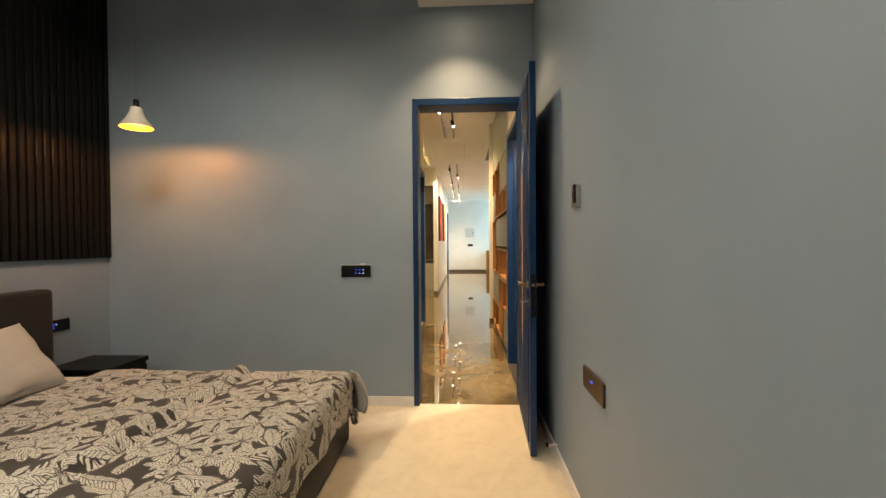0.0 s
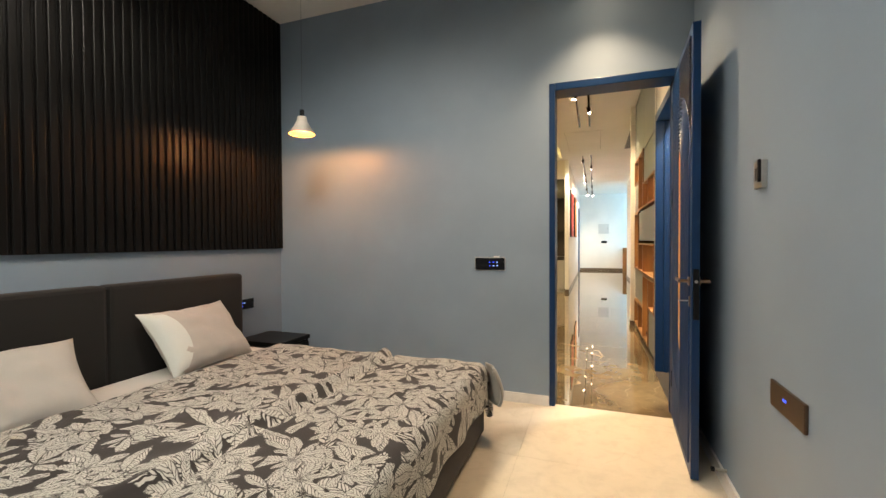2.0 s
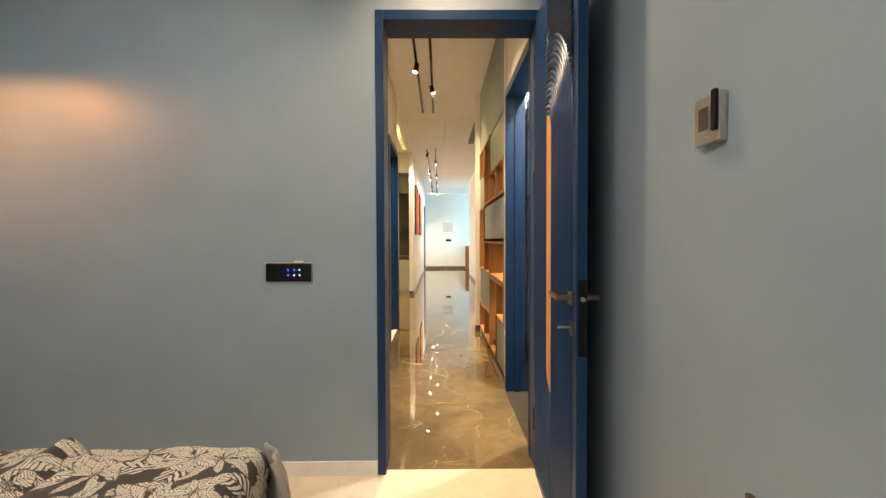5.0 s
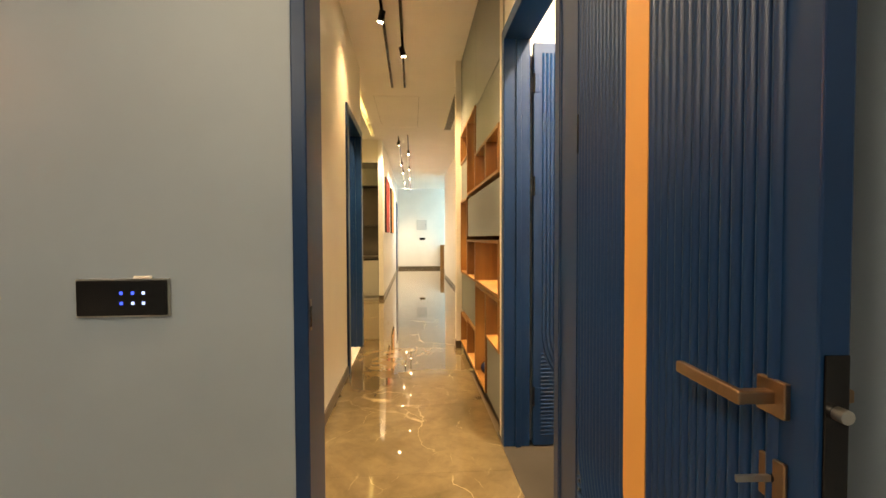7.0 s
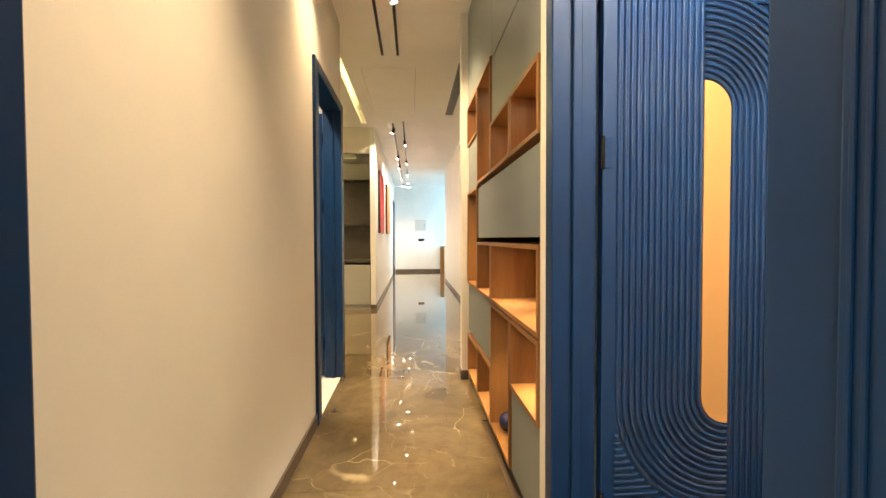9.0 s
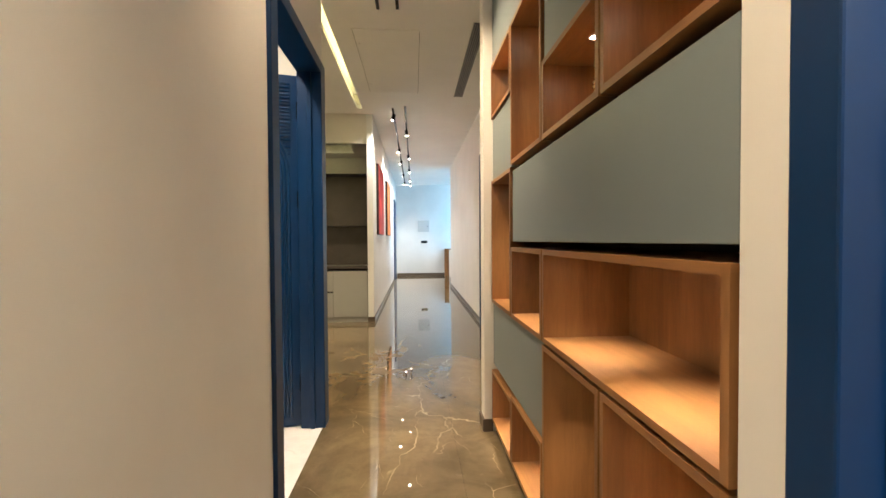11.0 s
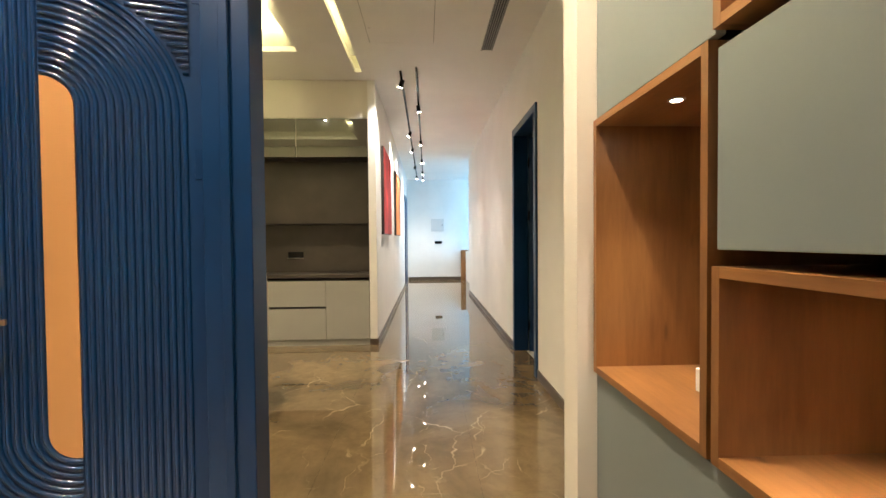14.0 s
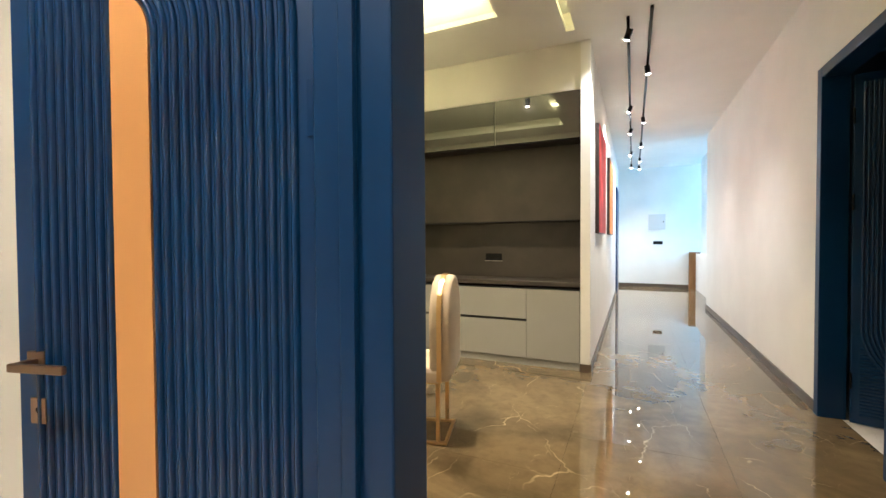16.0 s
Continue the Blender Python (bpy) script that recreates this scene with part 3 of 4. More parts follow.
def pillow(name, m, material, label, sx=0.33, sy=0.24, thick=0.085, flap=False):
    bm = bmesh.new()
    n = 22
    for side in (1, -1):
        grid = []
        for i in range(n + 1):
            row = []
            for j in range(n + 1):
                u, v = 2 * i / n - 1, 2 * j / n - 1
                x = sx * u * (1 - 0.09 * (1 - v * v) * abs(u))
                y = sy * v * (1 - 0.11 * (1 - u * u) * abs(v))
                h = max(0.0, (1 - u ** 4) * (1 - v ** 4)) ** 0.55
                z = side * thick * h + 0.016 * h * noise.noise(Vector((u * 3, v * 3, side * 2.0))) + 0.02 * h * noise.noise(Vector((u * 5 + v * 3 + 2, v * 2 - u, side * 5.0)))
                row.append(bm.verts.new((x, y, z)))
            grid.append(row)
        for a, b in zip(grid, grid[1:]):
            for j in range(n):
                bm.faces.new((a[j], a[j + 1], b[j + 1], b[j]))
    bmesh.ops.remove_doubles(bm, verts=bm.verts, dist=0.0005)
    ob = part(name, bm, material, None, "", True)
    ob.matrix_world = m
    if flap:
        fm = bmesh.new()
        grid = []
        for i in range(10):
            row = []
            for j in range(15):
                v = 2 * j / 14 - 1
                u = -1.0 + (0.20 + 0.30 * (1 - v * v)) * i / 9
                h = max(0.0, (1 - u ** 4) * (1 - v ** 4)) ** 0.55
                x = sx * u * (1 - 0.09 * (1 - v * v) * abs(u))
                y = sy * v * (1 - 0.11 * (1 - u * u) * abs(v))
                row.append(fm.verts.new((x, y, thick * h * 1.04 + 0.009 * (1 - i / 9) * h + 0.003)))
            grid.append(row)
        for a, b in zip(grid, grid[1:]):
            for j in range(14):
                fm.faces.new((a[j], a[j + 1], b[j + 1], b[j]))
        part("pillowcase_flap", fm, M_FLAP, ob, "bright white inner flap of the pillowcase", True)
    return tagged(ob, label, "pillow", "pillows on the bed")


def pillow_pose(x, y, z, lean, turn):
    return pose(x, y, z, 0, 0, turn) @ pose(0, 0, 0, 0, lean, 0) @ pose(0, 0, 0, 0, 0, 90)


pillow("pillow", pillow_pose(-2.33, 2.86, 0.625, 52, 4), M_PILLOW, "white cotton pillow leaning on the headboard, its flap open", flap=True)
pillow("pillow", pillow_pose(-2.31, 1.84, 0.580, 44, -8), M_PILLOW, "white cotton pillow leaning on the headboard, slightly crumpled")

# ---- nightstand ----
ns = thing("nightstand", "low black bedside table beside the bed", "nightstand", (-2.42, 3.65, 0))
box("body", -0.21, 0.21, -0.19, 0.18, 0.08, 0.40, M_SLAT, ns, "", 0.006)
box("top", -0.225, 0.225, -0.20, 0.19, 0.402, 0.44, M_SLAT, ns, "", 0.008)
box("drawer", 0.211, 0.225, -0.18, 0.17, 0.10, 0.385, M_SLAT, ns, "", 0.004)
for x in (-0.18, 0.18):
    for y in (-0.16, 0.15):
        box("leg", x - 0.02, x + 0.02, y - 0.02, y + 0.02, 0, 0.08, M_SLAT, ns)

# ---- pendant lamp ----
PX, PY, PZ = -1.99, 3.50, 2.09
pl = thing("pendant_lamp", "small white bell-shaped pendant lamp glowing amber beside the bed", "lamp", (PX, PY, PZ))
bm = bmesh.new()
lathe(bm, [(0.026, 0.140), (0.034, 0.136), (0.040, 0.104), (0.062, 0.060), (0.100, 0.004), (0.100, 0.0), (0.096, 0.002)])
part("shade", bm, M_LAMPW, pl, "white enamel bell shade", True)
bm = bmesh.new()
lathe(bm, [(0.096, 0.002), (0.058, 0.060), (0.036, 0.104), (0.030, 0.132), (0.0005, 0.133)])
part("shade_lining", bm, M_SHADE_IN, pl, "amber lit inside of the shade", True)
cyl("socket", (0, 0, 0.133), (0, 0, 0.19), 0.017, M_BLACK, pl)
bm = bmesh.new()
bmesh.ops.create_uvsphere(bm, u_segments=16, v_segments=10, radius=0.028, matrix=Matrix.Translation((0, 0, 0.06)))
part("bulb", bm, glow("amber_bulb", AMBER, 8), pl, "", True)
cyl("cord", (0, 0, 0.19), (0.0, 0.0, BZ - PZ), 0.0010, M_TAUPE, pl)
bm = bmesh.new()
lathe(bm, [(0.0005, BZ - PZ - 0.03), (0.045, BZ - PZ - 0.028), (0.05, BZ - PZ - 0.02), (0.05, BZ - PZ - 0.001)])
part("canopy", bm, M_LAMPW, pl, "round white ceiling canopy", True)
lamp("pendant_light", "POINT", (PX, PY, PZ + 0.010), K["pendant"], (1.0, 0.40, 0.12), None, radius=0.018)


# ---- wall plates ----
def plate(name, w, h, d, m, label, leds, led_mat, mat=None, frame=None):
    e = thing(name, label, "switch")
    box("faceplate", -w / 2, w / 2, -d, 0, -h / 2, h / 2, mat or M_BLACK, e, "", 0.003)
    if frame:
        box("rim", -w / 2 - 0.004, w / 2 + 0.004, -d * 0.55, 0, -h / 2 - 0.004, h / 2 + 0.004, frame, e)
    for x, z, k in leds:
        box("led", x - 0.0038, x + 0.0038, -d - 0.001, -d + 0.0005, z - 0.0042, z + 0.0042, M_LEDW if k else led_mat, e)
    e.matrix_world = m
    return e


sw = plate("switch_plate", 0.235, 0.096, 0.014, pose(-0.615, NY0, 1.07), "black glass touch switch with lit blue icons on the wall", [(0.0, 0.014, 0), (0.03, 0.014, 0), (0.058, 0.014, 1), (0.0, -0.014, 0), (0.03, -0.014, 1), (0.058, -0.014, 1)], M_LED, None, M_STEEL)
box("clip", 0.03, 0.075, -0.012, 0.0, 0.0525, 0.060, M_WHITE, sw, "white plastic clip on top", 0.002)
plate("switch_plate", 0.19, 0.085, 0.014, pose(BX0, 3.56, 0.72, 0, 0, 90), "black bedside touch switch with blue lights", [(-0.03, 0.012, 0), (-0.03, -0.012, 0), (-0.01, 0.012, 1)], M_LED)
plate("socket_plate", 0.27, 0.095, 0.012, pose(BX1, 2.52, 0.685, 0, 0, -90), "brushed bronze socket plate with a blue light", [(0.0, 0.008, 0), (-0.018, 0.008, 0)], M_LED, M_DARKBRONZE)
th = plate("thermostat", 0.088, 0.108, 0.02, pose(BX1, 2.775, 1.505, 0, 0, -90), "square beige and steel thermostat on the wall", [], M_LED, M_STEEL)
box("display", -0.026, 0.006, -0.0215, -0.0195, -0.022, 0.028, M_TAUPE, th)
# narrow black block standing proud along the right edge
box("dark_block", 0.029, 0.0435, -0.030, -0.0205, -0.032, 0.056, M_BLACK, th, "narrow black block along the thermostat's right edge", 0.002)


# ---- doors ----
def casing(name, spans, label):
    e = structure(thing(name, label, "door frame"), label, "door frame")
    for s in spans:
        box("casing", *s, M_BLUEGLOSS, e, "", 0.004)
    return e


casing("door_frame_1", [(FX0, FX0 + 0.042, NY0 - 0.006, NY1 + 0.01, 0, DOOR_H), (FX1 - 0.05, FX1, NY0 - 0.006, NY1 + 0.01, 0, DOOR_H), (FX0 + 0.0425, FX1 - 0.0505, NY0 - 0.006, NY1 + 0.01, DOOR_H - 0.055, DOOR_H)], "dark blue lacquered frame of the bedroom door")
casing("door_frame_2", [(LX - TL - 0.01, LX + 0.02, LD0, LD0 + 0.095, 0, DH2), (LX - TL - 0.01, LX + 0.02, LD1 - 0.12, LD1, 0, DH2), (LX - TL - 0.01, LX + 0.02, LD0 + 0.0955, LD1 - 0.1205, DH2 - 0.075, DH2)], "dark blue lacquered frame of a hall door")
casing("door_frame_3", [(0.705, 0.72 + TL + 0.01, RD0, RD0 + 0.12, 0, DH2), (0.705, 0.72 + TL + 0.01, RD1 - 0.07, RD1, 0, DH2), (0.705, 0.72 + TL + 0.01, RD0 + 0.1205, RD1 - 0.0705, DH2 - 0.07, DH2)], "dark blue lacquered frame of the bathroom door")
for k, (ya, yb) in enumerate(((R1A, R1B), (R2A, R2B))):
    casing("door_frame_%d" % (4 + k), [(RX - 0.02, RX + T + 0.02, ya, ya + 0.075, 0, DH2 + 0.06), (RX - 0.02, RX + T + 0.02, yb - 0.075, yb, 0, DH2 + 0.06), (RX - 0.02, RX + T + 0.02, ya + 0.0755, yb - 0.0755, DH2 - 0.015, DH2 + 0.06)], "dark blue lacquered frame of a hall door")
casing("door_frame_6", [(LX - 0.01, LX + 0.03, 17.6, 17.68, 0, DH2 + 0.06), (LX - 0.01, LX + 0.03, 18.6, 18.68, 0, DH2 + 0.06), (LX - 0.01, LX + 0.03, 17.6805, 18.5995, DH2 - 0.02, DH2 + 0.06)], "dark blue frame of the door at the hall's end")
fd = thing("hall_door", "closed dark blue door near the hall's end", "door", (LX + 0.003, 18.14, 0))
box("leaf", 0, 0.02, -0.455, 0.455, 0.005, DH2 - 0.025, M_BLUE, fd, "", 0.003)


for ya in (4.036, 4.176, 4.192):
    box("bead", FX1 - 0.0535, FX1 - 0.0501, ya, ya + 0.006, 0.0, DOOR_H - 0.056, M_BLUEGLOSS, bpy.data.objects["door_frame_1"], "", 0.0012)
# black strip added to darken the gap between jamb and leaf like shade
box("gap_shade", FX1 - 0.047, FX1 - 0.022, 3.9925, 4.0085, 0.0, DOOR_H - 0.056, M_BLACK, bpy.data.objects["door_frame_1"], "black strip standing in for the shaded gap beside the leaf")
box("door_stop_strip", LX - 0.075, LX - 0.045, LD1 - 0.134, LD1 - 0.1205, 0.0, DH2 - 0.076, M_BLUEGLOSS, bpy.data.objects["door_frame_2"], "", 0.002)
box("door_stop_strip", 0.775, 0.805, RD1 - 0.084, RD1 - 0.0705, 0.0, DH2 - 0.071, M_BLUEGLOSS, bpy.data.objects["door_frame_3"], "", 0.002)


def reed(bm, path, r, base):
    """A half-round moulding swept along a flat path in the leaf's plane."""
    rings = []
    for i, p in enumerate(path):
        a = path[max(0, i - 1)]
        b = path[min(len(path) - 1, i + 1)]
        d = Vector((b[0] - a[0], b[1] - a[1])).normalized()
        n = Vector((-d.y, d.x))
        rings.append([bm.verts.new((p[0] + n.x * r * c, base - r * 1.15 * s, p[1] + n.y * r * c)) for c, s in ((-1, 0), (-0.72, 0.69), (0, 1), (0.72, 0.69), (1, 0))])
    for a, b in zip(rings, rings[1:]):
        for k in range(4):
            bm.faces.new((a[k], a[k + 1], b[k + 1], b[k]))


def door_leaf(name, width, height, m, label, handle_side=1, inlay=True, mids=(0.445, 0.565), border=0.045, moulding=None):
    """A leaf whose moulded face looks along -y; u runs from the left edge, z up."""
    e = thing(name, label, "door")
    W, Hh, th = width, height, 0.038
    mid0, mid1 = W * mids[0], W * mids[1]
    zb, zt = 0.58, 1.785
    box("leaf", 0, W, 0, th, 0.008, Hh, M_BLUE, e, "", 0.003)
    b0, b1 = border, W - 0.045
    z0, z1 = 0.07, Hh - 0.06
    p, r = 0.0228, 0.0076
    rad = mid1 - mid0
    bm = bmesh.new()
    # reeds left of the inlay, turning under it
    i = 0
    while mid0 - (i + 0.5) * p > b0:
        u = mid0 - (i + 0.5) * p
        R = rad + (i + 0.5) * p
        cz = zb + rad
        path = [(u, z1), (u, cz)] + [(mid1 - R * math.cos(a), cz - R * math.sin(a)) for a in [math.pi / 2 * k / 14 for k in range(1, 15)]]
        reed(bm, path, r, 0)
        i += 1
    Rl = rad + i * p
    i = 0
    while mid1 + (i + 0.5) * p < b1:
        u = mid1 + (i + 0.5) * p
        R = rad + (i + 0.5) * p
        cz = zt - rad
        path = [(u, z0), (u, cz)] + [(mid0 + R * math.cos(a), cz + R * math.sin(a)) for a in [math.pi / 2 * k / 14 for k in range(1, 15)]]
        reed(bm, path, r, 0)
        i += 1
    Rr = rad + i * p
    # level slats filling the two corners
    z = z0
    while z < zb + rad - 0.02:
        dz = zb + rad - z
        end = mid1 - math.sqrt(max(0, Rl * Rl - dz * dz)) if dz < Rl else mid1
        if end > b0 + 0.02:
            reed(bm, [(b0, z), (end - 0.008, z)], r, 0)
        z += p
    z = z1
    while z > zt - rad + 0.02:
        dz = z - (zt - rad)
        start = mid0 + math.sqrt(max(0, Rr * Rr - dz * dz)) if dz < Rr else mid0
        if start < b1 - 0.02:
            reed(bm, [(start + 0.008, z), (b1, z)], r, 0)
        z -= p
    tagged(part("moulding", bm, moulding or M_REED, e, "reeded mouldings in nested arcs", True), kind="stuff")
    if inlay:
        # peach inlay, rounded at two opposite corners
        bm = bmesh.new()
        pts = [(mid0, zt), (mid0, zb + rad)] + [(mid1 - rad * math.cos(a), zb + rad - rad * math.sin(a)) for a in [math.pi / 2 * k / 8 for k in range(1, 9)]]
        pts += [(mid1, zt - rad)] + [(mid0 + rad * math.cos(a), zt - rad + rad * math.sin(a)) for a in [math.pi / 2 * k / 8 for k in range(1, 8)]]
        low = [bm.verts.new((x, 0.001, z)) for x, z in pts]
        top = [bm.verts.new((x, -0.005, z)) for x, z in pts]
        bm.faces.new(top)
        for k in range(len(pts)):
            j = (k + 1) % len(pts)
            bm.faces.new((low[k], low[j], top[j], top[k]))
        part("inlay", bm, M_PEACH, e, "peach coloured inlay with rounded corners")
    # lever handle, both sides
    hx = W - 0.055 if handle_side > 0 else 0.055
    s = -1 if handle_side > 0 else 1
    for side, y0 in ((-1, 0.0), (1, th)):
        h = box("handle_rose", hx - 0.022, hx + 0.022, y0 - 0.009 if side < 0 else y0, y0 if side < 0 else y0 + 0.009, 1.01, 1.055, M_BRONZE, e, "satin bronze square rose", 0.002)
        ys = (y0 - 0.055, y0 - 0.043) if side < 0 else (y0 + 0.043, y0 + 0.055)
        bm = bmesh.new()
        add_box(bm, min(hx - 0.008, hx + s * 0.125), max(hx + 0.008, hx + s * 0.125), *ys, 1.024, 1.042, 0.003)
        add_box(bm, hx - 0.008, hx + 0.008, min(y0, ys[0]), max(y0, ys[1]), 1.025, 1.041, 0.002)
        part("lever", bm, M_BRONZE, e, "satin bronze lever handle")
        kh = box("keyhole_plate", hx - 0.02, hx + 0.02, y0 - 0.006 if side < 0 else y0, y0 if side < 0 else y0 + 0.006, 0.90, 0.955, M_BRONZE, e, "", 0.002)
        cyl("keyhole", (hx, y0 + side * 0.0055, 0.93), (hx, y0 + side * 0.0065, 0.93), 0.006, M_BLACK, kh)
    hxh = 0.0 if handle_side > 0 else W
    for z in (0.30, 1.53, 2.12):
        hinge = cyl("hinge", (hxh, -0.003, z - 0.055), (hxh, -0.003, z + 0.055), 0.0075, M_BLACK, e, "black metal hinge")
        ua, ub = (hxh + 0.002, hxh + 0.032) if hxh < 0.1 else (hxh - 0.032, hxh - 0.002)
        box("hinge_plate", ua, ub, -0.003, -0.0005, z - 0.052, z + 0.052, M_BLUEGLOSS, hinge, "", 0.001)
    e.matrix_world = m
    return e


bd = door_leaf("bedroom_door", 0.752, 2.36, pose(0.6634, NY0 - 0.025, 0, 0, 0, -92.7), "open dark blue bedroom door with reeded arcs and a peach inlay", mids=(0.388, 0.514), border=0.004, moulding=M_BLUE)
door_leaf("left_room_door", 0.705, 2.35, pose(-1.245, 7.425, 0, 0, 0, 14.6), "open dark blue door with reeded arcs and a peach inlay", -1, True, (0.358, 0.481))
door_leaf("bathroom_door", 0.82, 2.35, pose(0.878, 5.19, 0, 0, 0, 1), "open dark blue bathroom door with reeded arcs and a peach inlay")
# plain leaves ajar in the two doorways past the shelf
for ya, yb in ((R1A, R1B), (R2A, R2B)):
    door_leaf("hall_door", yb - ya - 0.16, 2.40, pose(RX + 0.14, yb - 0.13, 0, 0, 0, -14), "dark blue reeded door in an unlit doorway", 1, False)
strike = part("strike_plate", (lambda b: (add_box(b, FX0 + 0.0421, FX0 + 0.0435, 4.024, 4.046, 0.965, 1.055), b)[1])(bmesh.new()), M_DARKBRONZE, bpy.data.objects["door_frame_1"], "worn dark metal strike plate")
box("latch_hole", FX0 + 0.0436, FX0 + 0.0442, 4.0265, 4.0435, 0.975, 1.035, M_BLACK, strike)
lk = box("lock_case", 0.7522, 0.7555, 0.006, 0.034, 0.84, 1.10, M_BLACK, bd, "black lock plate on the edge of the leaf", 0.001)
cyl("latch_bolt", (0.7555, 0.02, 1.035), (0.768, 0.02, 1.035), 0.008, M_STEEL, lk)
box("key", 0.695, 0.699, -0.05, -0.006, 0.925, 0.933, M_STEEL, bd, "small steel key left in the lock")
ds = thing("door_stop", "small steel door stop on the skirting", "door stop", (BX1, 3.22, 0.09))
cyl("stem", (-0.002, 0, 0), (-0.055, 0, 0), 0.008, M_STEEL, ds)
cyl("rubber_tip", (-0.055, 0, 0), (-0.07, 0, 0), 0.012, M_BLACK, ds)

# ---- shelf wall ----
shelf = thing("wall_shelves", "built-in wall of honey wood cubbies and sage panels", "shelves", (SX, 0, 0))
YA, YB, YC, YD, YE = 7.43, 6.89, 6.36, 5.845, 5.367
Z0, ZL, Z1, Z2, Z3, Z4, Z5 = 0.07, 0.445, 0.845, 1.235, 1.635, 2.02, 2.345
boxes("carcass", [(0.36, 0.368, YE, YA, 0.0, HZ - 0.002), (0.02, 0.36, YE, YA, 0.0, 0.055)], M_DARK, shelf, "dark recessed carcass and plinth")


def cubby(y0, y1, z0, z1, lit=0.0):
    """An open wooden box with five boards, its lips standing proud."""
    g, t = 0.006, 0.02
    a, b, c, d = y0 + g, y1 - g, z0 + g, z1 - g
    f = -0.012
    e = box("cubby", 0.335, 0.355, a, b, c, d, M_WOOD, shelf, "open honey wood cubby")
    box("side", f, 0.3345, a, a + t, c, d, M_WOOD, e)
    box("side", f, 0.3345, b - t, b, c, d, M_WOOD, e)
    box("bottom", f, 0.3345, a + t + 0.0005, b - t - 0.0005, c, c + t, M_WOODY, e)
    box("top", f, 0.3345, a + t + 0.0005, b - t - 0.0005, d - t, d, M_WOODY, e)
    if lit:
        n = 1 if y1 - y0 < 0.7 else 2
        for k in range(n):
            y = y0 + (y1 - y0) * (k + 0.5) / n
            s = thing("cubby_spotlight", "tiny round spotlight set in the cubby's top", "lamp", (SX + 0.09, y, d - t), "cubby spotlights")
            bm = bmesh.new()
            lathe(bm, [(0.014, -0.002), (0.015, -0.004), (0.020, -0.003), (0.021, 0.0)], (0, 0, 0), 16)
            part("trim", bm, M_STEEL, s)
            cyl("lens", (0, 0, -0.003), (0, 0, -0.0005), 0.013, M_BULB, s, "", None, 12)
            lamp("cubby_lamp", "SPOT", (SX + 0.09, y, d - t - 0.008), lit, WARM, (SX + 0.12, y, d - 1), radius=0.015, angle=88, blend=0.9)
    return e


def panel_door(y0, y1, z0, z1):
    return box("panel_door", 0.0, 0.02, y0 + 0.003, y1 - 0.003, z0 + 0.003, z1 - 0.003, M_SAGE, shelf, "sage green laminate door", 0.0015)


q = K["cubby"]
cubby(YB, YA, Z0, ZL - 0.03, q)
cubby(YC, YB, Z0, ZL - 0.0, q)
panel_door(YC, YA, ZL, Z1)
cubby(YD, YC, Z0, Z1, q)
cubby(YE, YD, ZL + 0.05, Z1, q)
panel_door(YE, YD, Z0, ZL + 0.05)
cubby(YB, YA, Z1, Z3, q)
cubby(YC, YB, Z1, Z2 - 0.015, q)
cubby(YE, YC, Z1, Z2 - 0.015, q)
panel_door(YE, YB, Z2 + 0.006, Z3 - 0.022)
panel_door(YB, YA, Z3, Z4)
cubby(YB, YA, Z4, Z5 + 0.02, q)
cubby(YC, YB, Z3, Z5 + 0.02, q)
cubby(YD, YC, Z3, Z4 - 0.07, q)
cubby(YE, YD, Z3, Z4 - 0.07, q)
panel_door(YE, YC, Z4 - 0.07, Z5 - 0.01)
panel_door(YE, YC, Z5 - 0.006, HZ - 0.004)
panel_door(YC, YA, Z5 + 0.024, HZ - 0.004)

# ---- hall ceiling fittings ----
hatch = thing("ceiling_hatch", "white flush access hatch in the hall ceiling", "hatch", (0, 0, HZ))
boxes("hatch_frame", [(-0.36, -0.345, 8.62, 10.25, -0.006, -0.001), (0.275, 0.29, 8.62, 10.25, -0.006, -0.001), (-0.3449, 0.2749, 8.62, 8.635, -0.006, -0.001), (-0.3449, 0.2749, 10.235, 10.25, -0.006, -0.001)], M_WHITE, hatch)
box("hatch_lid", -0.341, 0.271, 8.639, 10.231, -0.0055, -0.001, M_WHITE, hatch)
box("hatch_gap", -0.3445, 0.2745, 8.6355, 10.2345, -0.0015, -0.0005, M_DARK, hatch)
for x, y in ((-0.31, 8.9), (-0.31, 9.95)):
    cyl("latch", (x, y, -0.0085), (x, y, -0.0055), 0.008, M_STEEL, hatch)
gr = thing("air_grille", "long slotted grey air grille in the hall ceiling", "grille", (0.81, 0, HZ))
box("backing", -0.05, 0.05, 8.46, 10.37, -0.003, -0.001, M_DARK, gr)
boxes("grille_frame", [(-0.058, -0.05, 8.45, 10.38, -0.008, -0.001), (0.05, 0.058, 8.45, 10.38, -0.008, -0.001)], M_GREY, gr)
for k in range(5):
    box("slat", -0.042 + k * 0.02, -0.036 + k * 0.02, 8.46, 10.37, -0.008, -0.0031, M_GREY, gr)


